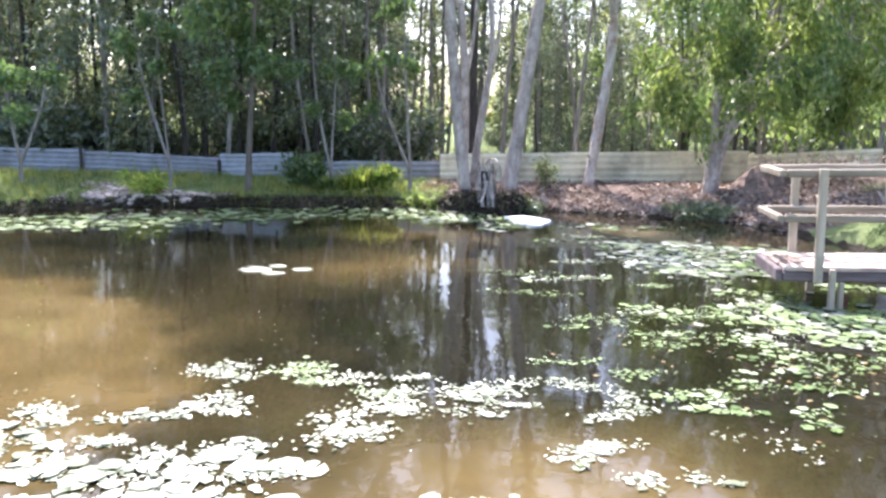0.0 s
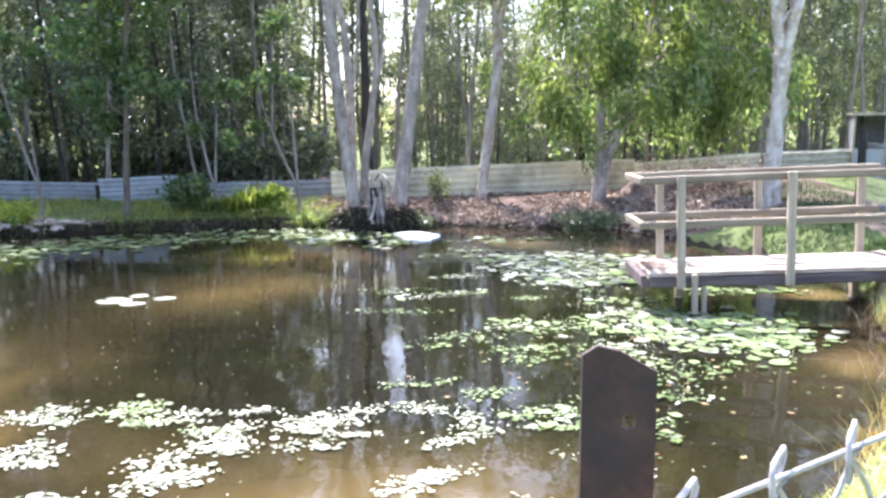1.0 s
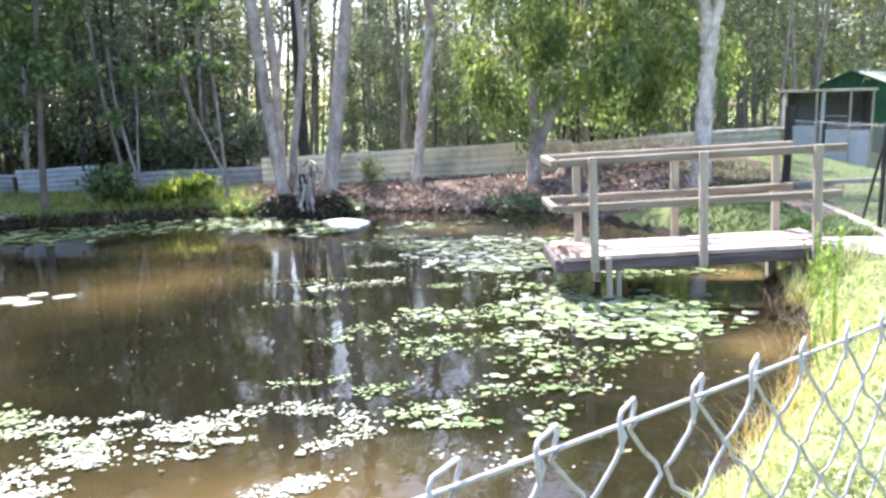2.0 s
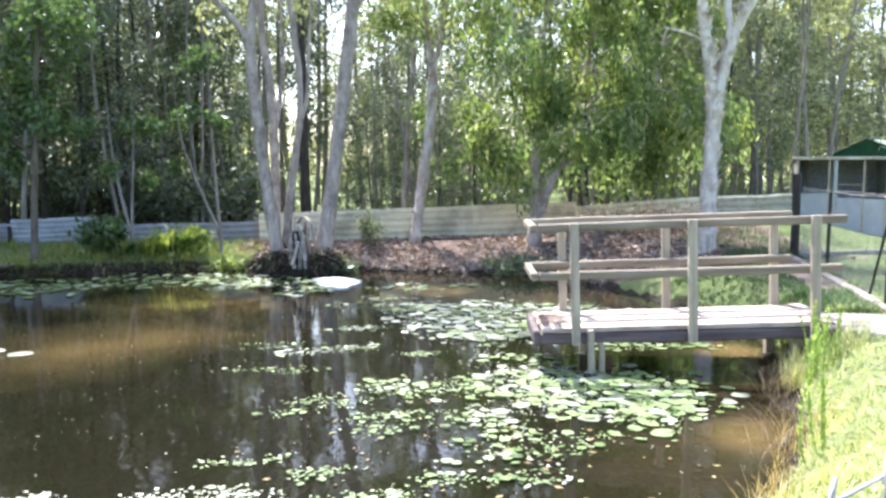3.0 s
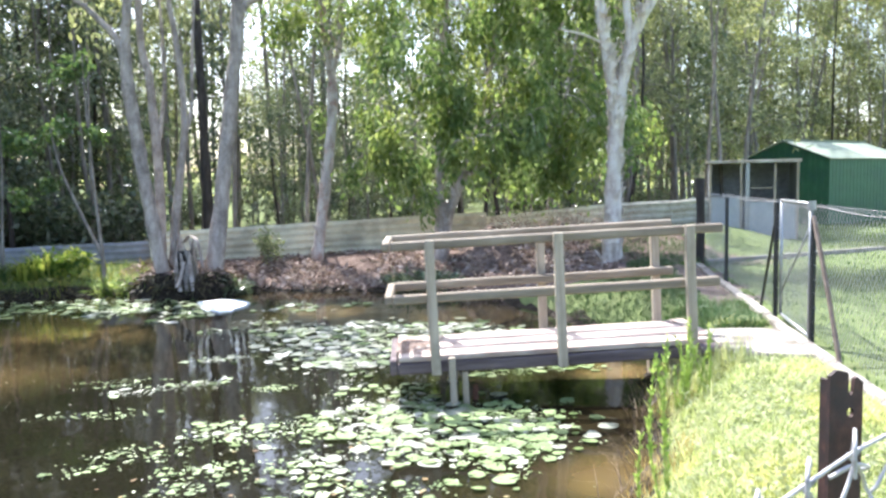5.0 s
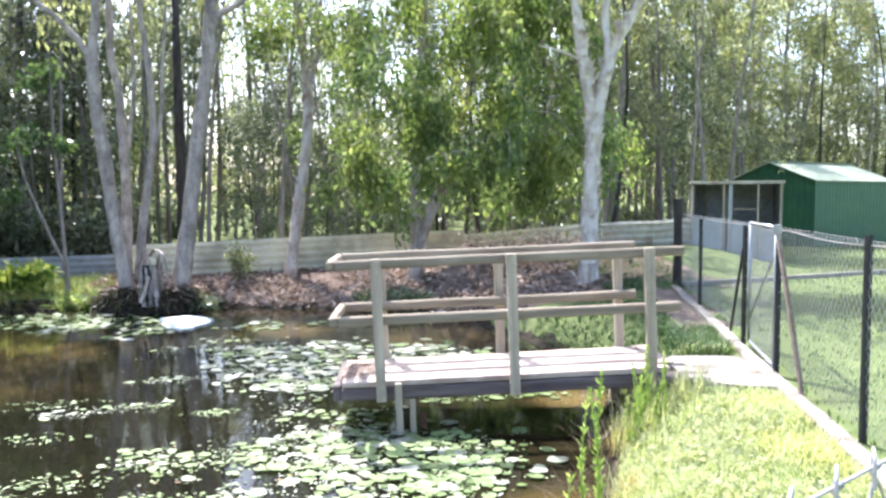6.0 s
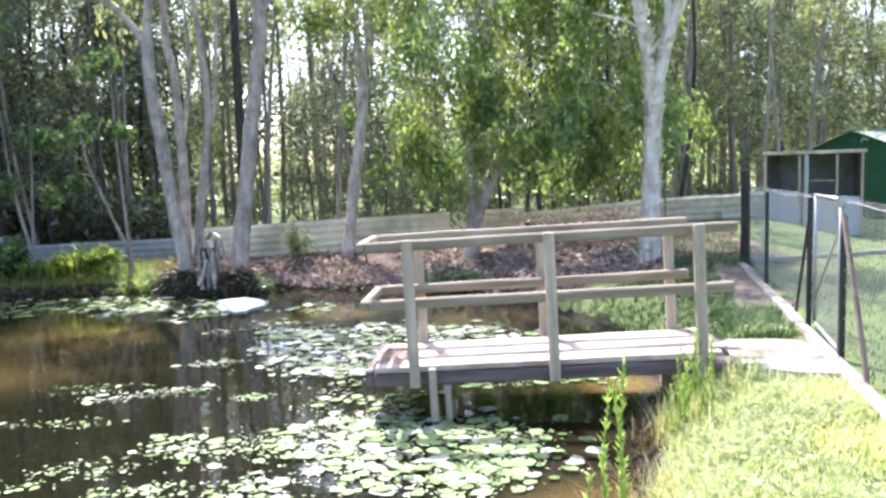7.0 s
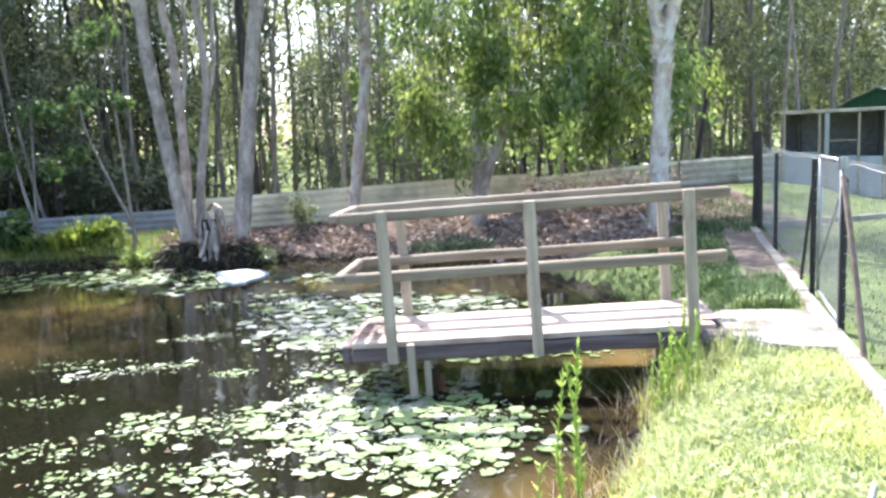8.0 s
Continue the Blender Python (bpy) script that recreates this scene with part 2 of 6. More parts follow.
BARK_TAN = surface("bark_tan", (0.12, 0.10, 0.08), (0.23, 0.20, 0.17), (0.37, 0.34, 0.30), 10, (1, 1, 0.3), 0.9, 0.5, 0.02)
TIMBER = surface("weathered_timber", (0.13, 0.10, 0.07), (0.26, 0.21, 0.15), (0.39, 0.33, 0.25), 14, (0.08, 1, 1), 0.8, 0.35, 0.006, stain=(0.24, 0.19, 0.14), stain_scale=2.2, spread=0.12)
TIMBER_POST = surface("weathered_post", (0.26, 0.21, 0.15), (0.42, 0.35, 0.265), (0.53, 0.465, 0.365), 14, (1, 1, 0.08), 0.8, 0.35, 0.006, stain=(0.28, 0.24, 0.18), stain_scale=2.0, spread=0.1)
TIMBER_DECK = surface("bleached_deck_timber", (0.28, 0.21, 0.17), (0.44, 0.355, 0.295), (0.58, 0.495, 0.42), 12, (0.1, 1, 1), 0.75, 0.4, 0.006, stain=(0.25, 0.175, 0.145), stain_scale=1.5, spread=0.2)
TIMBER_BEAM = surface("dark_sleeper", (0.06, 0.043, 0.043), (0.125, 0.094, 0.094), (0.22, 0.175, 0.17), 12, (0.12, 1, 1), 0.85, 0.5, 0.01)
CONCRETE = surface("concrete", (0.16, 0.14, 0.12), (0.27, 0.245, 0.215), (0.38, 0.355, 0.315), 16, (1, 1, 1), 0.9, 0.6, 0.01, stain=(0.12, 0.10, 0.075), stain_scale=3.4, spread=0.18)
STEEL_BLUE = surface("painted_sheet_blue", (0.28, 0.30, 0.33), (0.38, 0.40, 0.43), (0.48, 0.50, 0.53), 4, (1, 1, 2), 0.5, 0.1, 0.004, stain=(0.22, 0.22, 0.21), stain_scale=1.0, spread=0.1)
STEEL_DULL = surface("weathered_sheet_grey", (0.19, 0.195, 0.215), (0.27, 0.275, 0.30), (0.35, 0.355, 0.38), 4, (1, 1, 2), 0.55, 0.1, 0.004, stain=(0.17, 0.165, 0.16), stain_scale=0.9, spread=0.12)
STEEL_CREAM = surface("painted_sheet_cream", (0.52, 0.48, 0.33), (0.63, 0.59, 0.43), (0.70, 0.66, 0.50), 4, (1, 1, 2), 0.5, 0.1, 0.004, stain=(0.34, 0.31, 0.22), stain_scale=0.9, spread=0.08)
STEEL_GREY = surface("old_zinc_sheet", (0.32, 0.29, 0.23), (0.45, 0.42, 0.34), (0.57, 0.54, 0.45), 5, (1, 1, 2), 0.5, 0.15, 0.004, stain=(0.25, 0.18, 0.12), stain_scale=1.3, metal=0.0, spread=0.1)
SHED_GREEN = surface("green_sheet", (0.024, 0.088, 0.042), (0.033, 0.118, 0.055), (0.046, 0.148, 0.072), 3, (1, 1, 1), 0.45, 0.1, 0.004, stain=(0.03, 0.10, 0.06))
SHED_ROOF = surface("pale_green_roof", (0.24, 0.29, 0.20), (0.31, 0.355, 0.25), (0.39, 0.43, 0.32), 3, (1, 1, 1), 0.65, 0.1, 0.004)
ZINC = surface("galvanised_steel", (0.24, 0.25, 0.26), (0.33, 0.34, 0.35), (0.42, 0.43, 0.44), 30, (1, 1, 1), 0.4, 0.1, 0.001, metal=0.6)
WIRE = surface("galvanised_wire", (0.27, 0.25, 0.245), (0.43, 0.405, 0.395), (0.56, 0.53, 0.52), 60, (1, 1, 1), 0.5, 0.1, 0.0005, metal=0.1)
PICKET = surface("tarred_steel", (0.012, 0.012, 0.014), (0.022, 0.022, 0.024), (0.04, 0.038, 0.036), 30, (1, 1, 1), 0.5, 0.2, 0.001)
RUST = surface("rusty_steel", (0.022, 0.011, 0.010), (0.052, 0.022, 0.018), (0.12, 0.05, 0.038), 40, (1, 1, 1), 0.75, 0.5, 0.002, stain=(0.025, 0.02, 0.02), stain_scale=9.0)
FOAM = surface("white_foam_board", (0.78, 0.78, 0.76), (0.86, 0.86, 0.84), (0.9, 0.9, 0.88), 20, (1, 1, 1), 0.8, 0.2, 0.004)
STONE = surface("pale_stone", (0.34, 0.27, 0.22), (0.50, 0.41, 0.345), (0.62, 0.53, 0.46), 9, (1, 1, 1), 0.9, 0.5, 0.02, spread=0.25)
SHADE_CLOTH = surface("dark_mesh_lining", (0.20, 0.21, 0.21), (0.28, 0.29, 0.29), (0.36, 0.37, 0.37), 9, (1, 1, 1), 0.9, 0.3, 0.01)

SOIL_GRASS = surface("turf", (0.085, 0.115, 0.042), (0.135, 0.17, 0.064), (0.20, 0.235, 0.10), 5, (1, 1, 1), 0.95, 0.6, 0.04, stain=(0.13, 0.145, 0.065), stain_scale=0.5, spec=0.1)
SOIL_MULCH = surface("leaf_mulch", (0.07, 0.048, 0.040), (0.15, 0.105, 0.085), (0.27, 0.205, 0.17), 9, (1, 1, 1), 0.95, 0.9, 0.05, stain=(0.33, 0.25, 0.21), stain_scale=0.9, spec=0.1)
SOIL_DIRT = surface("bare_earth", (0.10, 0.08, 0.068), (0.15, 0.12, 0.10), (0.21, 0.17, 0.145), 8, (1, 1, 1), 0.95, 0.5, 0.02, spec=0.1)
SOIL_MUD = surface("wet_mud", (0.012, 0.009, 0.006), (0.024, 0.018, 0.012), (0.045, 0.033, 0.022), 9, (1, 1, 1), 0.9, 0.7, 0.03, spec=0.2)


def water_material():
    """Dark pond water with stirred-up silt, thickest by the near bank; the sunlit open end and tree shade are painted
    in its colour.
    """
    m, nodes, links, bsdf = nodes_of("turbid_pond_water")
    co = nodes.new("ShaderNodeTexCoord")
    xyz = nodes.new("ShaderNodeSeparateXYZ")
    links.new(co.outputs["Object"], xyz.inputs[0])

    def span(sock, a, b, lo, hi):
        n = nodes.new("ShaderNodeMapRange")
        n.interpolation_type = "SMOOTHSTEP"
        for i, v in enumerate((a, b, lo, hi)):
            n.inputs[i + 1].default_value = v
        links.new(sock, n.inputs[0])
        return n.outputs[0]

    def calc(op, a, b):
        n = nodes.new("ShaderNodeMath")
        n.operation = op
        for i, v in enumerate((a, b)):
            if isinstance(v, float):
                n.inputs[i].default_value = v
            else:
                links.new(v, n.inputs[i])
        return n.outputs[0]

    silt = noisy(nodes, links, 0.34, 4, 0.55, (0.6, 1.1, 1))
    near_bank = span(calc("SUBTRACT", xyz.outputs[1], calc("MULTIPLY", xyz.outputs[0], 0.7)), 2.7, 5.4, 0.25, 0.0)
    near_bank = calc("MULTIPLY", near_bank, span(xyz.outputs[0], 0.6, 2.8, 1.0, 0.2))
    # ragged edge between sunlit and tree-shaded water, painted into the colour
    sun_edge = nodes.new("ShaderNodeVectorMath")
    sun_edge.operation = "DISTANCE"
    links.new(co.outputs["Object"], sun_edge.inputs[0])
    sun_edge.inputs[1].default_value = (-6.5, 4.5, 0)
    ragged = calc("ADD", sun_edge.outputs["Value"], calc("MULTIPLY", noisy(nodes, links, 0.9, 4, 0.6), 1.6))
    sunlit_end = span(ragged, 5.0, 5.9, 0.23, 0.0)
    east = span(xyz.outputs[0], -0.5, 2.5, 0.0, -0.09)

    def sun_shade_spot(x, y, reach, much):
        n = nodes.new("ShaderNodeVectorMath")
        n.operation = "DISTANCE"
        links.new(co.outputs["Object"], n.inputs[0])
        n.inputs[1].default_value = (x, y, 0)
        return span(n.outputs["Value"], reach * 0.2, reach, much, 0.0)

    # painted light: sunlit mud shallows and open patches brighter, tree-shaded water darker (negative)
    sun_shade = calc("ADD", calc("ADD", sun_shade_spot(5.95, 8.8, 0.6, 0.38), sun_shade_spot(5.3, 12.6, 1.3, 0.36)), calc("ADD", calc("ADD", sun_shade_spot(4.8, 6.15, 0.75, 0.2), sun_shade_spot(3.2, 13.6, 1.2, 0.34)), calc("ADD", calc("ADD", sun_shade_spot(-0.9, 9.0, 1.5, 0.05), sun_shade_spot(-0.9, 10.7, 1.9, 0.09)), calc("ADD", sun_shade_spot(-0.1, 12.3, 1.7, 0.11), calc("ADD", sun_shade_spot(1.0, 7.3, 3.2, -0.2), sun_shade_spot(-3.4, 11.6, 3.2, -0.16))))))
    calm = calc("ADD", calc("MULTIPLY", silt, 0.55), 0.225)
    v = calc("ADD", calc("ADD", calc("ADD", calm, near_bank), calc("ADD", sunlit_end, east)), sun_shade)
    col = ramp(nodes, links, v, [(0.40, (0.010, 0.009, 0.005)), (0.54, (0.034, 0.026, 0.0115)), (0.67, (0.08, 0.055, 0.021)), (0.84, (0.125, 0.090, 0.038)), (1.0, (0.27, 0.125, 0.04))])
    fine = noisy(nodes, links, 1.6, 4, 0.6)
    tone = ramp(nodes, links, fine, [(0.3, (0.8, 0.8, 0.8)), (0.7, (1.15, 1.15, 1.15))])
    links.new(mixed(nodes, links, 1.0, col, tone, "MULTIPLY"), bsdf.inputs["Base Color"])
    bsdf.inputs["Roughness"].default_value, bsdf.inputs["IOR"].default_value = 0.035, 1.33
    b = nodes.new("ShaderNodeBump")
    b.inputs["Strength"].default_value, b.inputs["Distance"].default_value = 0.28, 0.01
    links.new(noisy(nodes, links, 4.0, 3, 0.55, (1, 0.7, 1)), b.inputs["Height"])
    links.new(b.outputs[0], bsdf.inputs["Normal"])
    return m


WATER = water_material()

# ---- ground and pond ----
SHORE = np.array([(-14, 11.5), (-9.5, 13.6), (-8.1, 14.5), (-7.0, 15.2), (-5.5, 15.8), (-4.5, 16.15), (-2.5, 16.4), (-1.0, 16.5), (-0.3, 16.4), (0.1, 15.95), (0.45, 15.8), (1.2, 15.82), (1.65, 15.95),
                  (1.95, 16.4), (2.6, 16.3), (3.4, 15.9), (4.7, 15.45), (5.5, 15.15), (6.05, 14.1), (6.2, 13.0), (6.5, 11.8), (6.6, 10.5), (6.5, 9.2), (6.0, 8.2),
                  (5.78, 7.5), (5.46, 6.9), (5.15, 6.35), (4.85, 5.85), (4.24, 5.1), (3.05, 3.95), (1.5, 2.7), (0.0, 1.9), (-3.0, 0.8), (-8.0, -0.5), (-14, -1.0), (-17, 4.0)], float)


def shore_gap(x, y):
    """Metres from the waterline: positive on land, negative in the pond."""
    q = np.stack([np.asarray(x, float).ravel(), np.asarray(y, float).ravel()], 1)
    a, b = SHORE, np.roll(SHORE, -1, 0)
    best, inside = np.full(len(q), 1e9), np.zeros(len(q), bool)
    for p0, p1 in zip(a, b):
        e = p1 - p0
        u = np.clip(((q - p0) @ e) / (e @ e), 0, 1)
        best = np.minimum(best, np.hypot(*(q - p0 - u[:, None] * e).T))
        cross = ((p0[1] > q[:, 1]) != (p1[1] > q[:, 1])) & (q[:, 0] < (p1[0] - p0[0]) * (q[:, 1] - p0[1]) / (p1[1] - p0[1] + 1e-12) + p0[0])
        inside ^= cross
    return np.where(inside, -best, best).reshape(np.shape(x))


def ripple(x, y, k):
    return (np.sin(k * (1.3 * x + 0.7 * y) + 1.1) * np.sin(k * (0.6 * x - 1.2 * y) + 0.3) + 0.6 * np.sin(k * 2.3 * (x - 0.4 * y)) * np.sin(k * 1.9 * (y + 0.3 * x))) * 0.6


def height(x, y):
    x, y = np.asarray(x, float), np.asarray(y, float)
    d = shore_gap(x, y) + 0.10 * ripple(x, y, 2.1) + 0.05 * ripple(x, y, 6.3) + 0.05 * ripple(y, x, 11.7)
    far = smooth(11.0, 14.5, y)
    left_bank = far * (1 - smooth(1.2, 2.6, x))
    mulch = far * smooth(1.2, 2.6, x)
    near = 1 - far
    land = near * (0.47 * smooth(-0.05, 0.75, d)) + left_bank * (0.19 * smooth(-0.02, 0.2, d) + 0.25 * smooth(0.15, 2.2, d)) + mulch * (0.10 * smooth(-0.03, 0.3, d) + 0.38 * smooth(0.1, 2.6, d))
    rise = 0.38 * smooth(7.5, 11.0, x) * smooth(14.0, 18.0, y) * (1 - smooth(12.3, 14.0, x))
    mound = 0.62 * np.exp(-(((x - 6.75) / 0.62) ** 2 + ((y - 16.6) / 0.55) ** 2)) * (1 + 0.25 * ripple(x, y, 5.0))
    root = 0.26 * np.exp(-(((x - 0.85) / 0.95) ** 4 + ((y - 16.3) / 0.48) ** 4))
    bed = -0.75 * smooth(0.0, 1.2, -d)
    out = np.where(d > 0, land + rise + mound + root, np.minimum(bed, -0.02))
    return out + np.where(d > 0.1, 0.018 * ripple(x, y, 3.7) * np.minimum(1, d), 0)


def spread(lo, hi, step, reach, grow=1.35):
    c = list(np.arange(lo, hi + 1e-6, step))
    s, a, b = step, lo, hi
    while b < reach:
        s *= grow
        a, b = a - s, b + s
        c = [a] + c + [b]
    return np.array(c)


def ground():
    gx, gy = spread(-13.0, 15.0, 0.1, 900), spread(1.0, 20.0, 0.1, 900)
    X, Y = np.meshgrid(gx, gy)
    Z = height(X, Y)
    v = np.stack([X.ravel(), Y.ravel(), Z.ravel()], 1)
    nx, ny = len(gx), len(gy)
    i = (np.arange(ny - 1)[:, None] * nx + np.arange(nx - 1)[None, :]).ravel()
    f = np.stack([i, i + 1, i + nx + 1, i + nx], 1)
    me = mesh_of("ground", v, f.tolist(), [SOIL_GRASS, SOIL_MULCH, SOIL_DIRT, SOIL_MUD], True)
    c = v[f].mean(1)
    x, y = c[:, 0] + 0.25 * ripple(c[:, 0], c[:, 1], 2.6), c[:, 1] + 0.25 * ripple(c[:, 1], c[:, 0], 3.1)
    d = shore_gap(c[:, 0], c[:, 1]) + 0.05 * ripple(c[:, 0], c[:, 1], 7.0)
    kind = np.zeros(len(c), int)
    kind[(y > 13.3) & (y < 18.9) & (x > 1.2) & (x < 10.9)] = 1
    kind[(y > 15.4) & (y < 18.9) & (x > -0.5) & (x < 1.3)] = 1
    kind[(y > 18.6) & (y < 27) & (x < 14)] = 1
    kind[(y > 9.2) & (y < 13.8) & (np.abs(x - (7.66 + (y - 9.2) * 0.39)) < 0.34)] = 2
    kind[(d < 0.16) & (y < 20)] = 3
    kind[(d < 0.2) & (y > 14.5) & (x < 1.6) & (x > -9)] = 3
    me.polygons.foreach_set("material_index", kind)
    ob = new("ground", me)
    tagged(ob, "grassy ground with leaf mulch and a muddy pond edge", "ground", kind="structure")


ground()


def pond():
    gap = SHORE - SHORE.mean(0)
    ring = SHORE + gap / np.linalg.norm(gap, axis=1)[:, None] * 0.9
    bm = bmesh.new()
    bm.faces.new([bm.verts.new((x, y, 0.0)) for x, y in ring])
    bmesh.ops.triangulate(bm, faces=bm.faces)
    me = bpy.data.meshes.new("water")
    bmesh.ops.recalc_face_normals(bm, faces=bm.faces)
    if sum(f.normal.z for f in bm.faces) < 0:
        bmesh.ops.reverse_faces(bm, faces=bm.faces)
    bm.to_mesh(me)
    bm.free()
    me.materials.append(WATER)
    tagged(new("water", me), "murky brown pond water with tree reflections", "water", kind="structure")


pond()

# ---- far sheet-metal fence along the woodland ----
FENCE_Y = 18.5


def sheet(width, tall, ribs, amp, sag, seed):
    """A ribbed steel sheet with the ribs lying level; local x along, z up."""
    r = np.random.default_rng(seed)
    nz = ribs * 6 + 1
    zs = np.linspace(0, tall, nz)
    ph = (np.arange(nz) % 6)
    off = np.array([0, 0, 1, 1, 1, 0])[ph] * amp
    xs = np.linspace(0, width, 9)
    front, back = [], []
    for i, x in enumerate(xs):
        dip = sag * np.sin(np.pi * x / width) + r.normal() * 0.004
        lean = r.normal() * 0.008
        for z, o in zip(zs, off):
            front.append((x, -o + lean * z, z + dip))
            back.append((x, -o + lean * z + 0.004, z + dip))
    v = np.array(front + back)
    n = len(front)
    f = []
    for i in range(8):
        for j in range(nz - 1):
            a = i * nz + j
            f.append((a, a + nz, a + nz + 1, a + 1))
            f.append((n + a, n + a + 1, n + a + nz + 1, n + a + nz))
        a, b = i * nz + nz - 1, (i + 1) * nz + nz - 1
        f.append((a, b, n + b, n + a))
    return v, f


def far_fence():
    def run(label, x0, x1, widths, z0, z1, top0, top1, ribs, amp, mat, y0, y1, seed):
        f = thing("sheet_metal_fence", (x0, y0, 0), label, "fence", kind="structure")
        x, k = x0, 0
        while x < x1 - 0.05:
            w = min(widths, x1 - x)
            u = (x + w / 2 - x0) / (x1 - x0)
            base, top = z0 + (z1 - z0) * u, top0 + (top1 - top0) * u
            p = part("panel", sheet(w + 0.03, top - base, ribs, amp, 0.012 * math.sin(seed + k), seed + k), mat, f)
            slope = math.degrees(math.atan2((top1 - top0), (x1 - x0)))
            p.matrix_basis = pose(x - x0, (y1 - y0) * (x - x0) / (x1 - x0) + 0.012 * (k % 2), base, 0, -slope, math.degrees(math.atan2(y1 - y0, x1 - x0)))
            x += w
            k += 1
        return f

    run("low blue-grey corrugated steel fence, patched and faded", -19.5, -8.55, 2.4, 0.28, 0.28, 0.98, 0.98, 6, 0.022, STEEL_DULL, FENCE_Y + 0.05, FENCE_Y + 0.05, 1)
    run("low blue-grey corrugated steel fence, patched and faded", -8.5, -5.25, 1.7, 0.28, 0.26, 0.96, 0.87, 6, 0.022, STEEL_DULL, FENCE_Y, FENCE_Y - 0.05, 2)
    run("pale blue corrugated steel fence panels", -5.25, -3.55, 1.7, 0.26, 0.30, 0.90, 0.97, 6, 0.022, STEEL_BLUE, FENCE_Y - 0.08, FENCE_Y - 0.05, 3)
    run("lower grey-blue steel fence behind the shrubs", -3.52, -0.1, 1.75, 0.2, 0.2, 0.80, 0.86, 5, 0.018, STEEL_DULL, FENCE_Y + 0.02, FENCE_Y, 4)
    run("cream ribbed steel fence panels beside the mulch bank", -0.1, 7.1, 2.4, 0.30, 0.46, 1.02, 1.24, 5, 0.02, STEEL_CREAM, FENCE_Y - 0.06, FENCE_Y - 0.02, 5)
    run("cream ribbed steel fence half hidden by brush", 7.12, 10.3, 1.6, 0.42, 0.62, 1.12, 1.34, 5, 0.02, STEEL_CREAM, FENCE_Y + 0.03, FENCE_Y, 6)
    run("old zinc corrugated fence with wide ribs", 10.3, 12.7, 1.25, 0.66, 0.72, 1.38, 1.46, 5, 0.055, STEEL_GREY, FENCE_Y - 0.1, FENCE_Y - 0.1, 7)
    for x, top, y in ((-8.55, 1.06, FENCE_Y - 0.08), (-5.3, 0.8, FENCE_Y - 0.12)):
        solo("fence_post", tube([(0, 0, 0.1), (0.01, 0, 0.6), (0.0, 0, top)], [0.045, 0.042, 0.04], 8, True, 0.05, 3), BARK_DARK, "dark wooden post against the steel fence", "post", at=(x, y, 0))


far_fence()

# ---- timber jetty ----
JETTY_TURN = math.degrees(math.atan2(-0.37, 2.28))
JETTY_SLOPE = 2.1


def jetty():
    """Local x runs along the deck to the shore, y across it away from the near rail, z up from the near first post's foot of deck."""
    j = new("jetty")
    j.matrix_basis = pose(3.96, 8.17, 0.448, 0, -JETTY_SLOPE, JETTY_TURN)
    tagged(j, "weathered timber jetty with post-and-rail sides over the pond", "jetty")
    for k, (a, b) in enumerate(((-0.07, 0.16), (0.168, 0.39), (0.398, 0.62), (0.628, 0.85))):
        part("plank", box((-0.33 - 0.02 * (k % 2), a, -0.05), (2.47 + 0.02 * ((k * 7) % 3), b + 0.004, 0.0 + 0.003 * (k % 3)), 0.006, 0.006, k * 5, 10), TIMBER_DECK, j)
    part("plank", box((2.40, 0.03, 0.002), (2.54, 0.84, 0.016), 0.006, 0.004, 40, 3), TIMBER_DECK, j, "short pale cross board at the shore end")
    part("edge_beam", box((-0.34, -0.074, -0.165), (2.66, 0.02, -0.056), 0.014, 0.012, 3, 14), TIMBER_BEAM, j, "dark weathered sleeper beam")
    part("edge_beam", box((-0.34, 0.835, -0.165), (2.66, 0.895, -0.056), 0.014, 0.012, 9, 14), TIMBER_BEAM, j, "dark weathered sleeper beam")
    part("end_beam", box((-0.41, -0.07, -0.16), (-0.345, 0.92, -0.02), 0.012, 0.008, 12, 4), TIMBER_BEAM, j, "dark weathered sleeper beam")
    for k, x in enumerate((0.0, 1.13, 2.30)):
        part("post", box((x - 0.042, -0.135, -0.17 if k < 2 else -0.2), (x + 0.042, -0.078, 1.03), 0.006, 0.005, k, 6), TIMBER_POST, j)
        part("post", box((x - 0.042, 0.90, -0.17), (x + 0.042, 0.96, 1.0), 0.006, 0.005, 20 + k, 6), TIMBER_POST, j)
    for z0, tag in ((0.975, 1), (0.50, 2)):
        part("rail", box((-0.345, -0.075, z0 - 0.03), (2.62 - 0.04 * (tag - 1), 0.005, z0 + 0.05), 0.012, 0.006, 30 + tag, 12), TIMBER, j)
        part("rail", box((-0.36, 0.80, z0 - 0.03), (2.45, 0.885, z0 + 0.05), 0.012, 0.006, 34 + tag, 12), TIMBER, j)
        part("end_rail", box((-0.42, -0.07, z0 - 0.028), (-0.35 if tag == 1 else -0.349, 0.88, z0 + 0.048), 0.012, 0.004, 38 + tag, 3), TIMBER, j)
    for x, y, s in ((0.145, -0.108, 0.03), (0.255, -0.04, 0.026), (0.20, 0.86, 0.04), (2.2, 0.1, 0.045), (2.2, 0.8, 0.045)):
        part("support_post", box((x - s, y - s, -0.95), (x + s, y + s, -0.02 if y < -0.05 else -0.168), 0.006, 0.004, int(90 * x), 5), TIMBER_POST, j)


jetty()
solo("rusty_stake", tube([(0, 0, -0.4), (0.01, 0, 0.05), (0.015, 0.01, 0.13)], [0.035, 0.032, 0.028], 8, True, 0.1, 8), surface("rusted_stub", (0.05, 0.022, 0.014), (0.12, 0.05, 0.03), (0.2, 0.09, 0.055), 30, (1, 1, 1), 0.85, 0.6, 0.004), "short rusty stub standing in the water under the jetty", "stake", at=(4.32, 8.2, 0.0))
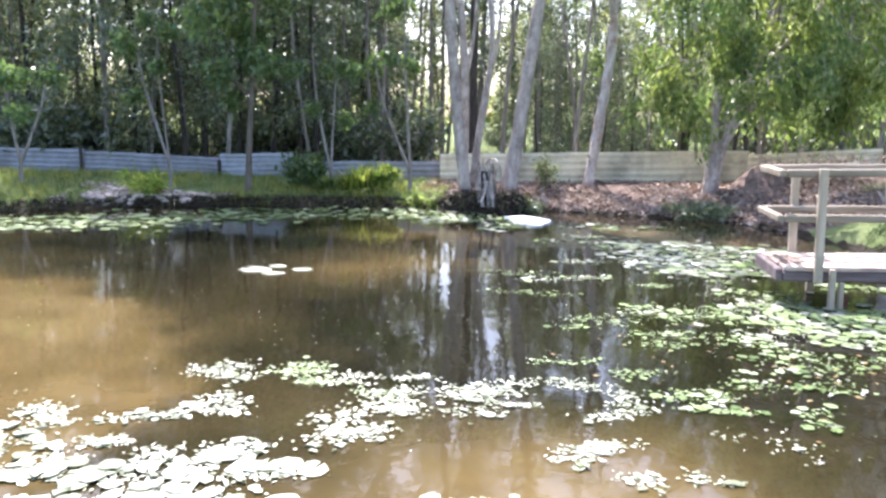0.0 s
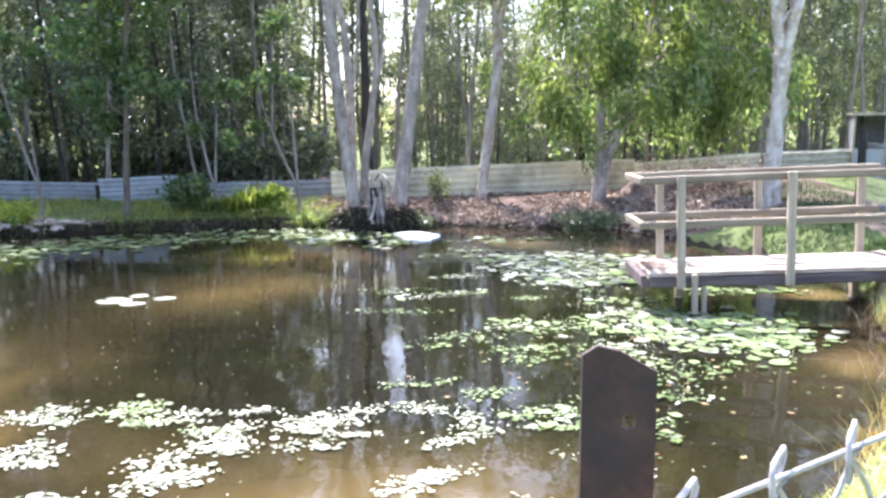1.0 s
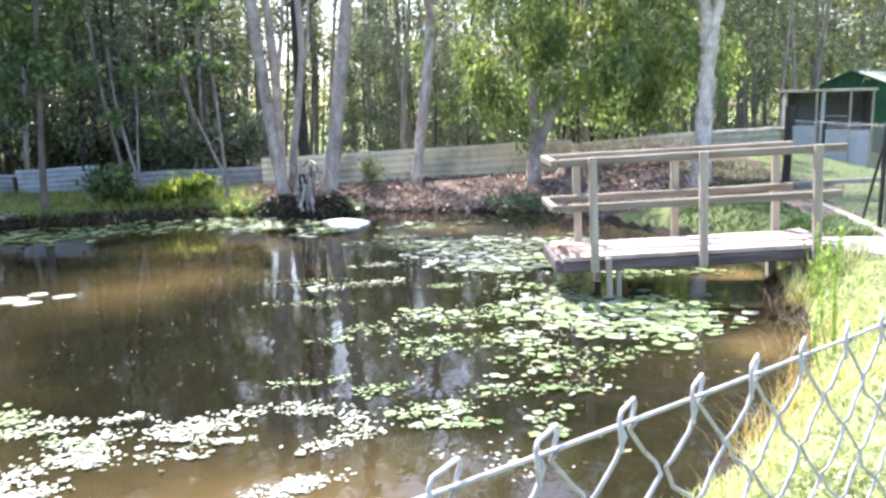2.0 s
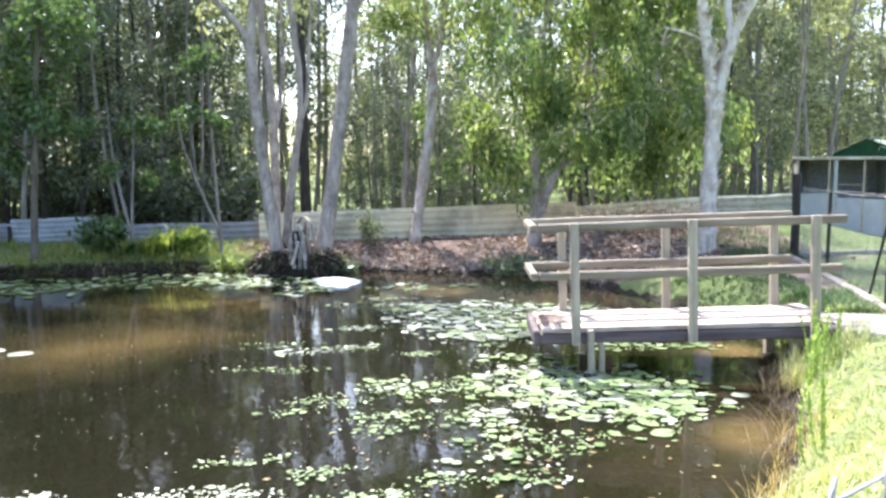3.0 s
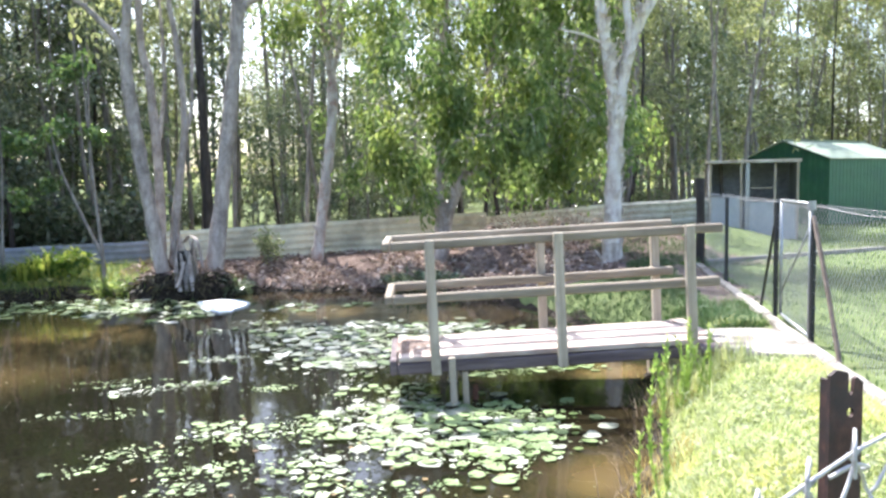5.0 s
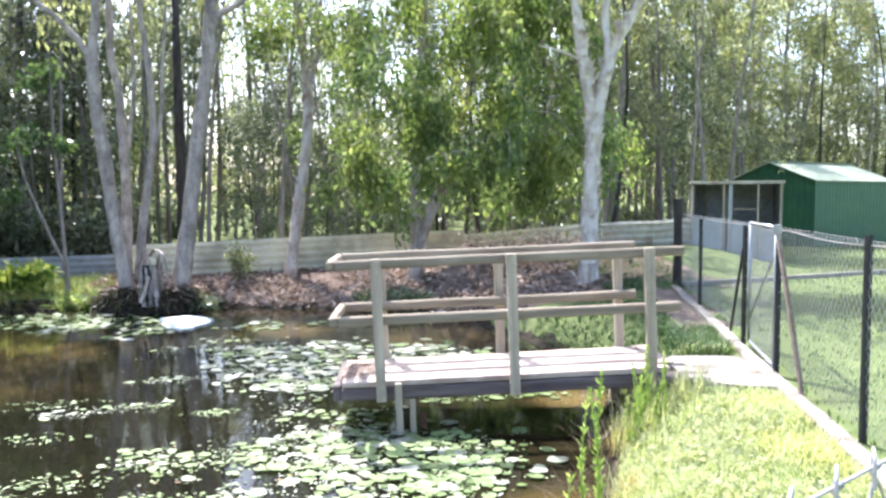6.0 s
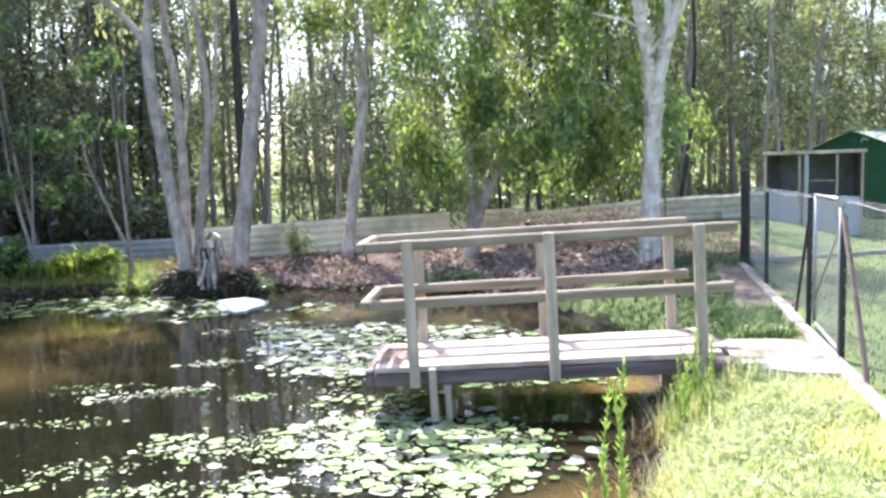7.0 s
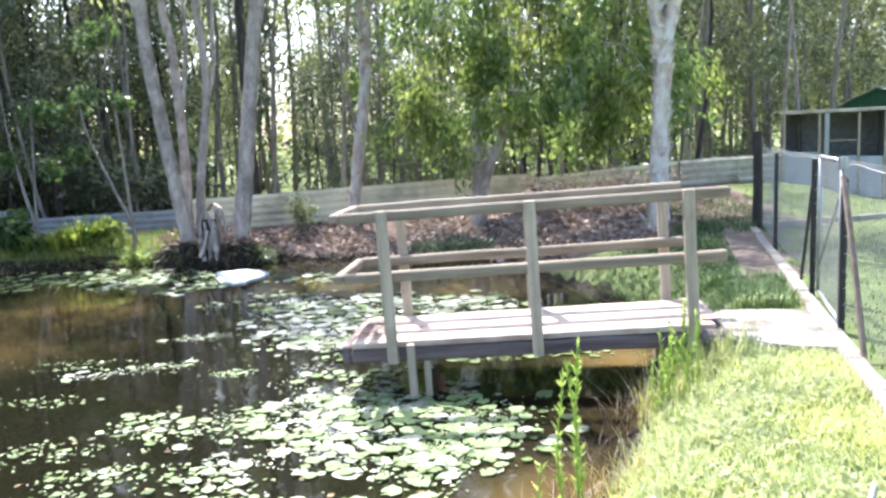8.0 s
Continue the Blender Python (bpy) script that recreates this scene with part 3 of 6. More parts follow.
solo("log", tube(bend([(0, 0, 0), (0.2, 0.01, 0.005), (0.42, 0.0, 0)], 4), 0.055, 12, True, 0.03, 4), TIMBER_BEAM, "short dark log at the end of the jetty", "log", at=(6.24, 7.63, 0.455), turn=JETTY_TURN)

# ---- concrete edging, slab and the wire fence by the lawn ----
B0, B1 = np.array([5.62, 3.36]), np.array([9.62, 13.62])
B_TURN = math.degrees(math.atan2(B1[1] - B0[1], B1[0] - B0[0]))
B_LEN = float(np.hypot(*(B1 - B0)))


def on_b(s, side=0.0):
    w = (B1 - B0) / B_LEN
    q = B0 + w * s + np.array([-w[1], w[0]]) * side
    return float(q[0]), float(q[1])


def edging():
    k = thing("kerb", (*B0, 0), "pale cast concrete edging strip under the wire fence", "kerb", kind="structure", turn=B_TURN)
    s = 0.0
    i = 0
    while s < B_LEN - 0.2:
        w = min(1.45, B_LEN - s)
        part("kerb_stone", box((s + 0.006, -0.01, 0.2), (s + w - 0.006, 0.11, 0.51 + 0.006 * ((i * 5) % 3)), 0.012, 0.012, i, 6), CONCRETE, k)
        s += w
        i += 1


edging()


def slab():
    bm = prism([(6.40, 7.4), (6.62, 7.12), (6.95, 6.98), (7.1, 7.4), (7.36, 8.1), (7.1, 8.22), (6.72, 8.3), (6.5, 8.2)], 0.3, 0.5)
    bmesh.ops.bevel(bm, geom=[e for e in bm.edges if all(v.co.z > 0.4 for v in e.verts)], offset=0.015, segments=2, affect="EDGES")
    solo("concrete_slab", bm, CONCRETE, "sun-bleached concrete slab between jetty and gate", "slab", kind="structure")


slab()


def chain_link(length, low, top, pitch=0.0868, thick=0.0021, seed=0, wave=0.012, bow=0.0):
    """Woven wire: pairs of strands zigzag away from each knuckle and hook round their neighbours. Local x along, z up."""
    r = np.random.default_rng(seed)
    half = pitch * 0.5
    rows = int(round((top - low) / half))
    shapes = []
    for i in range(int(length / pitch) + 1):
        x0 = i * pitch + r.normal() * 0.002
        for sgn in (1, -1):
            pts = []
            for k in range(rows + 1):
                odd = k % 2
                x = x0 + sgn * (half * 0.96 if odd else 0.002)
                z = top - 0.004 - k * (top - 0.004 - low) / rows
                y = wave * math.sin(x * 2.1 + seed) * math.sin(2.4 * (z - low))
                side = sgn * (0.0028 if odd else -0.0028)
                pts.append((x - sgn * (0.004 if odd else -0.004), y + side, z + 0.004))
                pts.append((x - sgn * (0.004 if odd else -0.004), y - side, z - 0.004))
                if bow and k < rows:
                    lean = bow * (1 + 0.4 * r.normal())
                    pts.append((x0 + sgn * half * (0.62 if odd else 0.36) - (lean if odd else -lean), y, z - (top - low) / rows * 0.5 - lean * 0.5))
            if sgn == 1:
                pts = [(x0 - 0.013, -0.006, top - 0.018), (x0 - 0.018, -0.007, top + 0.009), (x0 - 0.015, -0.006, top + 0.014), (x0 + 0.015, 0.006, top + 0.014), (x0 + 0.018, 0.007, top + 0.009), (x0 + 0.010, 0.006, top - 0.008)] + pts
            shapes.append(tube(np.array(pts), thick, 5, False))
    return join(*shapes)


def line_wire(length, z, sag=0.004, thick=0.0024, bays=3):
    xs = np.linspace(0, length, 60)
    return tube(np.stack([xs, 0 * xs, z - sag * np.abs(np.sin(xs * np.pi * bays / length))], 1), thick, 6)


A0, A1 = np.array([-2.4, -1.236]), B0
A_TURN = math.degrees(math.atan2(A1[1] - A0[1], A1[0] - A0[0]))
A_LEN = float(np.hypot(*(A1 - A0)))


def picket_shape(tall, arm=0.028, plate=0.0035, notch=False):
    """A three-armed steel picket; the flat arm may carry a notch at its top and bolt holes."""
    bm = bmesh.new()
    for a in (90, 210, 330):
        w = Vector((math.cos(radians(a)), math.sin(radians(a)), 0))
        s = Vector((-w.y, w.x, 0)) * plate * 0.5
        q = [Vector((0, 0, 0)) - s, w * arm - s, w * arm + s, Vector((0, 0, 0)) + s]
        lo = [bm.verts.new(p) for p in q]
        hi = [bm.verts.new(p + Vector((0, 0, tall))) for p in q]
        for i in range(4):
            bm.faces.new((lo[i], lo[(i + 1) % 4], hi[(i + 1) % 4], hi[i]))
        bm.faces.new(hi)
        bm.faces.new(lo[::-1])
    return bm


def plate_with_holes(tall, wide, plate=0.004, notch=True):
    """A flat steel arm with a slot cut in its top and bolt holes below."""
    bm = bmesh.new()
    outer = [(-wide / 2, 0), (wide / 2, 0), (wide / 2, tall - 0.006)]
    if notch:
        outer += [(wide * 0.33, tall), (wide * 0.24, tall - 0.001), (wide * 0.20, tall - 0.014), (wide * 0.13, tall - 0.018), (wide * 0.06, tall - 0.012), (wide * 0.05, tall + 0.004)]
    outer += [(wide * 0.0, tall + 0.006), (-wide * 0.3, tall + 0.009), (-wide / 2, tall + 0.004)]
    loops = [[bm.verts.new((x, 0, z)) for x, z in outer]]
    for zc in (tall - 0.034, tall - 0.16, tall - 0.29, tall - 0.42):
        ring = [(wide * 0.13 + 0.0042 * math.cos(i * math.pi / 5), zc + 0.0046 * math.sin(i * math.pi / 5)) for i in range(10)]
        loops.append([bm.verts.new((x, 0, z)) for x, z in ring])
    edges = []
    for lp in loops:
        edges += [bm.edges.new((lp[i], lp[(i + 1) % len(lp)])) for i in range(len(lp))]
    bmesh.ops.triangle_fill(bm, edges=edges, use_beauty=True)
    ext = bmesh.ops.extrude_face_region(bm, geom=list(bm.faces))
    bmesh.ops.translate(bm, verts=[v for v in ext["geom"] if isinstance(v, bmesh.types.BMVert)], vec=(0, plate, 0))
    return bm


def near_fence():
    f = thing("chain_link_fence", (*A0, 0), "galvanised chain-link fence with knuckled top along the bank", "fence", kind="structure", turn=A_TURN)

    def slack(shape):
        """The top of the netting hangs lower between the pickets than beside them."""
        v, faces = shape
        v[:, 2] -= 0.034 * np.abs(np.sin(np.pi * (v[:, 0] - 3.58) / 2.86)) * (v[:, 2] - 0.46) / 1.284
        return v, faces

    tagged(part("wire_mesh", slack(chain_link(A_LEN, 0.46, 1.75, seed=1, thick=0.0019, bow=0.005)), WIRE, f, shade=True), kind="stuff")
    part("line_wire", slack(line_wire(A_LEN, 1.75, 0.0, 0.0019)), WIRE, f, shade=True)
    part("line_wire", slack(line_wire(A_LEN, 1.1)), WIRE, f, shade=True)
    for x, y, top, notch in ((0.737, 0.607, 1.822, False), (3.222, 2.03, 1.792, True)):
        p = thing("fence_picket", (x, y, 0.3), "rusty dark steel fence picket with bolt holes", "fence picket", "pickets of the chain-link fence", turn=A_TURN - 22 if notch else A_TURN - 35)
        part("front_arm", plate_with_holes(top - 0.3, 0.041, 0.004, notch), RUST, p)
        part("rib", box((-0.002, 0.003, 0.0), (0.002, 0.032, top - 0.306), 0.001), RUST, p)
        part("wire_tie", tube(bend([(-0.025, -0.006, 1.40), (0.0, -0.01, 1.41), (0.03, 0.0, 1.40), (0.0, 0.012, 1.395)], 4), 0.0022, 5), WIRE, p)
    x, y = B0
    p = thing("fence_picket", (x, y, 0.3), "dark steel fence picket at the corner", "fence picket", "pickets of the chain-link fence")
    part("shaft", picket_shape(1.5), PICKET, p)


near_fence()


def lawn_fence():
    f = thing("chain_link_fence", (*B0, 0), "galvanised chain-link fence standing on concrete edging", "fence", kind="structure", turn=B_TURN)
    tagged(part("wire_mesh", chain_link(B_LEN, 0.53, 1.70, seed=2, wave=0.02, thick=0.0014), WIRE, f, shade=True), kind="stuff").location = (0, -0.09, 0)
    part("line_wire", line_wire(B_LEN, 1.70, 0.03, 0.0032, 5), WIRE, f, shade=True).location = (0, -0.085, 0)

    def picket(s, top, lean=(0, 0), low=0.4, side=0.0, label="black steel fence picket with pale wire ties"):
        p = thing("fence_picket", (*on_b(s, side), low), label, "fence picket", "pickets of the lawn fence", turn=B_TURN + 180)
        bm = picket_shape(top - low)
        if lean != (0, 0):
            for v in bm.verts:
                v.co += Vector((lean[0], lean[1], 0)) * (v.co.z / (top - low))
        shaft = part("shaft", bm, PICKET, p)
        if lean == (0, 0):
            for k in range(9):
                z = 0.16 + k * 0.125
                part("wire_tie", tube(bend([(-0.022, 0.006, z), (0.0, 0.03, z + 0.006), (0.022, 0.006, z)], 3), 0.0022, 4), WIRE, shaft)

    def at_xy(x, y):
        w = (B1 - B0) / B_LEN
        return float((np.array([x, y]) - B0) @ w)

    picket(at_xy(6.62, 5.72), 1.75, side=-0.07)
    picket(at_xy(7.2, 7.45), 1.60)
    picket(at_xy(7.74, 8.66), 1.70)
    picket(at_xy(8.75, 11.3), 1.68)
    # the slanting brace of the gate's far post
    s0, s1 = at_xy(7.98, 9.3), at_xy(7.76, 8.70)
    br = thing("fence_brace", (*on_b(s0), 0.45), "black steel brace leaning against the gate post", "brace", turn=B_TURN)
    part("shaft", tube([(0, 0, 0), (s1 - s0 + 0.02, 0.0, 1.0)], 0.016, 6), PICKET, br)
    # wooden stake leaning against the near gate post
    st = thing("wooden_stake", (6.93, 6.72, 0.5), "weathered brown stake leaning on the gate post", "stake")
    part("shaft", tube(bend([(0, 0, 0), (0.10, 0.28, 0.5), (0.235, 0.66, 1.12)], 4), [0.02] * 9, 8, True, 0.06, 2), surface("brown_stake", (0.10, 0.07, 0.05), (0.17, 0.125, 0.095), (0.26, 0.20, 0.16), 20, (1, 1, 0.1), 0.85, 0.4, 0.005), st)


lawn_fence()


def gate():
    """A small pipe-framed mesh gate, in line with the fence."""
    g = thing("gate", (7.235, 7.50, 0.52), "small galvanised pipe gate with wire mesh", "gate", turn=math.degrees(math.atan2(8.66 - 7.50, 7.74 - 7.235)))
    w, h = 1.24, 1.20
    bars = []
    for name, pts in (("stile", [(0.02, 0, 0.02), (0.02, 0, h)]), ("stile", [(w, 0, 0.02), (w, 0, h)]), ("top_bar", [(0.0, 0, h), (w + 0.015, 0, h)]), ("bottom_bar", [(0.0, 0, 0.02), (w, 0, 0.02)]), ("brace", [(w - 0.02, 0, 0.25), (0.03, 0, 1.0)])):
        bars.append(part(name, tube(np.array(pts), 0.017 if name != "brace" else 0.011, 10), ZINC, g, shade=True))
    mesh = part("wire_mesh", chain_link(w - 0.07, 0.05, h - 0.03, 0.0868, 0.0014, 5, 0.0), WIRE, g, shade=True)
    mesh.location = (0.03, 0, 0)
    part("hinge_cap", tube([(0.0, 0, h - 0.05), (0.0, 0, h + 0.03)], 0.035, 10), ZINC, bars[0])


gate()
solo("corner_post", tube([(0, 0, 0), (0.01, 0, 0.7), (0.0, 0.01, 1.53)], [0.075, 0.07, 0.068], 10, True, 0.03, 6), BARK_DARK, "thick dark wooden post where the two fences meet", "post", at=(9.66, 13.68, 0.42))

# low pale edging across the lawn behind the wire fence
ke = thing("kerb", (9.75, 13.6, 0), "low pale concrete edging across the lawn", "kerb", kind="structure", turn=12.4)
for i in range(5):
    part("kerb_stone", box((i * 1.5 + 0.004, -0.04, 0.3), (i * 1.5 + 1.495, 0.06, 0.56), 0.01, 0.006, i, 4), CONCRETE, ke)


# ---- bird run and green shed ----
def bird_run():
    h = thing("bird_run", (12.5, 18.3, 0.45), "open-fronted timber and mesh bird run with dark lining", "bird run", turn=-28)
    W, D, H = 1.95, 1.5, 1.87
    for name, a, b in (("roof", (-0.05, -0.05, H - 0.03), (W + 0.05, D, H + 0.02)),):
        part(name, box(a, b, 0.006), STEEL_GREY, h)
    part("back_wall", box((0, D - 0.03, 0), (W, D, H - 0.035), 0.004), SHADE_CLOTH, h)
    part("side_wall", box((0.0, 0.08, 0), (0.03, D - 0.035, H - 0.035), 0.004), SHADE_CLOTH, h)
    part("side_wall", box((W - 0.03, 0.08, 0), (W, D - 0.035, H - 0.035), 0.004), SHADE_CLOTH, h)
    for x, w in ((0.0, 0.05), (0.68, 0.05), (0.80, 0.09), (1.42, 0.045), (1.9, 0.05)):
        part("stud", box((x, 0.0, 0), (x + w, 0.07, H - 0.035), 0.004), ZINC if w > 0.06 else TIMBER_POST, h)
    part("fascia", box((-0.04, -0.06, H - 0.05), (W + 0.04, -0.012, H - 0.005), 0.003), STEEL_GREY, h)
    part("shelf", box((0.9, 0.1, 1.22), (1.42, 0.6, 1.25), 0.004), TIMBER_POST, h)
    pale = surface("pale_blue_sheet", (0.28, 0.31, 0.34), (0.36, 0.39, 0.42), (0.45, 0.475, 0.50), 5, (1, 1, 0.4), 0.5, 0.1, 0.004, stain=(0.34, 0.37, 0.40), stain_scale=1.4)
    part("lower_panel", box((0.05, 0.02, 0.05), (0.68, 0.04, 1.02), 0.004), pale, h)
    part("lower_panel", box((0.9, 0.02, 0.05), (1.42, 0.04, 0.92), 0.004), pale, h)
    part("lower_panel", box((1.47, 0.02, 0.05), (1.89, 0.04, 0.9), 0.004), pale, h)


bird_run()


def shed():
    """Local x along the long wall, y along the gable."""
    L, W, E, R = 4.4, 3.0, 1.95, 2.52
    s = thing("garden_shed", (18.4, 21.8, 0.48), "dark green sheet-steel garden shed with a pale gabled roof", "shed", turn=22)

    def ribbed(length, tall_of, name, m, step=0.19):
        v, f = [], []
        n = int(length / step)
        xs = []
        for i in range(n):
            a = i * length / n
            q = length / n
            xs += [(a, 0), (a + q * 0.72, 0), (a + q * 0.78, 0.008), (a + q * 0.94, 0.008)]
        xs.append((length, 0))
        for x, o in xs:
            v += [(x, -o, 0), (x, -o, tall_of(x))]
        for i in range(len(xs) - 1):
            f.append((2 * i, 2 * i + 2, 2 * i + 3, 2 * i + 1))
        n0 = len(v)
        v += [(x, y + 0.03, z) for x, y, z in v]
        f += [(b + n0, a + n0, d + n0, c + n0) for a, b, c, d in f]
        return part(name, (np.array(v), f), m, s)

    ribbed(L, lambda x: E, "long_wall", SHED_GREEN)
    g = ribbed(W, lambda x: E + (R - E) * (1 - abs(x - W / 2) / (W / 2)), "gable_wall", SHED_GREEN)
    g.matrix_basis = pose(0.0, W, 0, 0, 0, -90)
    b = ribbed(L, lambda x: E, "long_wall", SHED_GREEN)
    b.matrix_basis = pose(L, W, 0, 0, 0, 180)
    g2 = ribbed(W, lambda x: E + (R - E) * (1 - abs(x - W / 2) / (W / 2)), "gable_wall", SHED_GREEN)
    g2.matrix_basis = pose(L, 0, 0, 0, 0, 90)
    tilt = math.degrees(math.atan2(R - E, W / 2))
    span = math.hypot(R - E, W / 2) + 0.08
    for y, turn in ((-0.08 * math.cos(radians(tilt)), tilt),):
        p = part("roof_sheet", box((-0.1, -0.08, 0.01), (L + 0.1, span - 0.08, 0.04), 0.004), SHED_ROOF, s)
        p.matrix_basis = pose(0, 0, E, tilt, 0, 0)
        p = part("roof_sheet", box((-0.1, -0.08, 0.01), (L + 0.1, span - 0.08, 0.04), 0.004), SHED_ROOF, s)
        p.matrix_basis = pose(L, W, E, tilt, 0, 180)
    part("ridge_cap", box((-0.1, W / 2 - 0.12, R + 0.035), (L + 0.1, W / 2 + 0.12, R + 0.06), 0.006), SHED_ROOF, s)


shed()

# ---- trees ----
def ground_z(x, y):
    return float(height(np.array([x]), np.array([y]))[0])


def limb_and_leaves(r, start, way, length, radius, n_leaf, leaf_len, leaf_wid, droop, puff):
    """A bent limb and its leaves: (limb points, leaf shape)."""
    way = np.asarray(way, float) / np.linalg.norm(way)
    p1 = start + way * length * 0.5 + r.normal(size=3) * 0.06 * length
    p2 = start + way * length + np.array([0, 0, -droop * length * 0.35]) + r.normal(size=3) * 0.08 * length
    line = bend([start, p1, p2], 4)
    u = r.uniform(0.25, 1.0, n_leaf) ** 0.7
    k = u * (len(line) - 1)
    i = np.minimum(k.astype(int), len(line) - 2)
    c = line[i] + (line[i + 1] - line[i]) * (k - i)[:, None] + r.normal(size=(n_leaf, 3)) * puff * np.array([1, 1, 0.8])
    c[:, 2] -= np.abs(r.normal(size=n_leaf)) * puff * droop
    ways = r.normal(size=(n_leaf, 3)) + way * 0.6
    return tube(line, np.linspace(radius, radius * 0.25, len(line)), 5, False), leaves(c, ways, leaf_len, leaf_wid, r, droop)


def forest_kind(seed, tall, low, wood, leaf, n_limb, n_leaf, reach, radius, leaf_len=0.20, leaf_wid=0.034, droop=1.2, puff=0.22):
    """One kind of slender woodland tree, standing on its own origin."""
    r = np.random.default_rng(seed)
    lean = r.normal(size=2) * 0.35
    z = np.linspace(-0.3, tall, 9)
    pts = np.stack([lean[0] * (z / tall) ** 2 + 0.12 * np.sin(z * 0.6 + seed), lean[1] * (z / tall) ** 2 + 0.1 * np.sin(z * 0.5 + 2 * seed), z], 1)
    wood_parts, leaf_parts = [tube(pts, np.linspace(radius, radius * 0.2, 9), 8, False, 0.05, seed)], []
    for k in range(n_limb):
        u = low + (1 - low) * (k + r.uniform(0, 0.9)) / n_limb
        zz = u * tall
        start = np.array([np.interp(zz, z, pts[:, 0]), np.interp(zz, z, pts[:, 1]), zz])
        a = r.uniform(0, 2 * np.pi)
        ln = reach * (1.15 - 0.75 * u) * r.uniform(0.6, 1.3) + 0.25
        b, l = limb_and_leaves(r, start, (math.cos(a), math.sin(a), r.uniform(0.1, 0.8)), ln, radius * 0.22, n_leaf, leaf_len, leaf_wid, droop, puff)
        wood_parts.append(b)
        leaf_parts.append(l)
    return mesh_of("trunk", *join(*wood_parts), wood, True), mesh_of("crown", *join(*leaf_parts), leaf)


FOREST = [forest_kind(11, 11.5, 0.14, BARK_DARK, LEAF_DARK, 30, 130, 1.8, 0.075),
          forest_kind(12, 9.5, 0.12, BARK_DARK, LEAF_DARK, 28, 130, 1.6, 0.065),
          forest_kind(13, 11.5, 0.22, BARK_TAN, LEAF_GREY, 22, 100, 1.6, 0.08),
          forest_kind(14, 10.5, 0.20, BARK_TAN, LEAF_GREY, 22, 100, 1.7, 0.09),
          forest_kind(15, 11.5, 0.45, BARK_TAN, LEAF_GREY, 12, 80, 1.3, 0.065),
          forest_kind(16, 8.0, 0.14, BARK_TAN, LEAF_DARK, 22, 110, 1.3, 0.07)]
FOREST_LABEL = ["tall slender dark-trunked woodland tree with dense drooping foliage", "slender dark woodland tree with foliage down to the fence",
                "tan-trunked woodland tree with grey-green drooping foliage", "brown-trunked woodland tree with airy grey-green foliage",
                "bare-stemmed thin woodland tree with a sparse high crown", "young tan-stemmed woodland tree with low foliage"]


def forest():
    r = np.random.default_rng(21)
    first = {}

    def plant(k, x, y, s):
        z = ground_z(x, y) if y < 20 else 0.45
        m = pose(x, y, z, r.normal() * 1.5, r.normal() * 1.5, r.uniform(0, 360)) @ Matrix.Diagonal((s, s, s * r.uniform(0.9, 1.1), 1))
        if k not in first:
            t = new("woodland_tree")
            tagged(t, FOREST_LABEL[k], "tree", "woodland behind the fence")
            part("trunk", FOREST[k][0], None, t)
            part("crown", FOREST[k][1], None, t)
            t.matrix_basis = m
            first[k] = t
        else:
            t = copy_thing(first[k], m)
            t.matrix_basis = m

    placed = []
    for zone, count, kinds in (((-24, -1.8, 20.0, 32.0), 68, (0, 1, 1, 5, 0, 3)), ((-1.4, 3.4, 24.0, 40.0), 11, (4, 4, 5, 2)), ((-6.0, 0.3, 25.0, 38.0), 7, (3, 2, 2)), ((0.4, 3.4, 26.0, 42.0), 3, (3, 2)), ((20.0, 31.0, 28.5, 40.0), 14, (2, 3, 3)),
                               ((3.4, 13.0, 22.5, 38.0), 26, (2, 3, 5, 1, 4, 5)), ((13.0, 42.0, 27.5, 42.0), 54, (2, 3, 2, 4, 3)), ((12.0, 17.0, 21.5, 27.0), 7, (2, 3, 5)),
                               ((-34, -2, 34.0, 48.0), 22, (2, 0, 3)), ((0, 40, 44.0, 56.0), 10, (2, 4, 3))):
        x0, x1, y0, y1 = zone
        tries = 0
        n = 0
        while n < count and tries < 4000:
            tries += 1
            x, y = r.uniform(x0, x1), y0 + (y1 - y0) * r.uniform() ** 1.25
            if any((x - a) ** 2 + (y - b) ** 2 < 0.7 ** 2 for a, b in placed):
                continue
            placed.append((x, y))
            plant(int(r.choice(kinds)), x, y, r.uniform(0.8, 1.2))
            n += 1
    # low dark growth just behind the fence between the gums and the spreading tree
    for k, x, y, size in ((1, 2.5, 21.4, 0.42), (5, 3.2, 22.3, 0.5), (1, 4.2, 21.2, 0.4), (5, 4.9, 22.6, 0.5), (1, 2.9, 24.5, 0.5), (0, 5.6, 23.8, 0.55), (5, 1.9, 24.8, 0.42)):
        plant(k, x, y, size)
    # more crowns behind the shed
    for k in range(20):
        plant((2, 3, 3)[k % 3], 17.0 + 1.15 * k + r.normal() * 0.4, 27.5 + 9.0 * r.uniform(), r.uniform(0.95, 1.3))


forest()


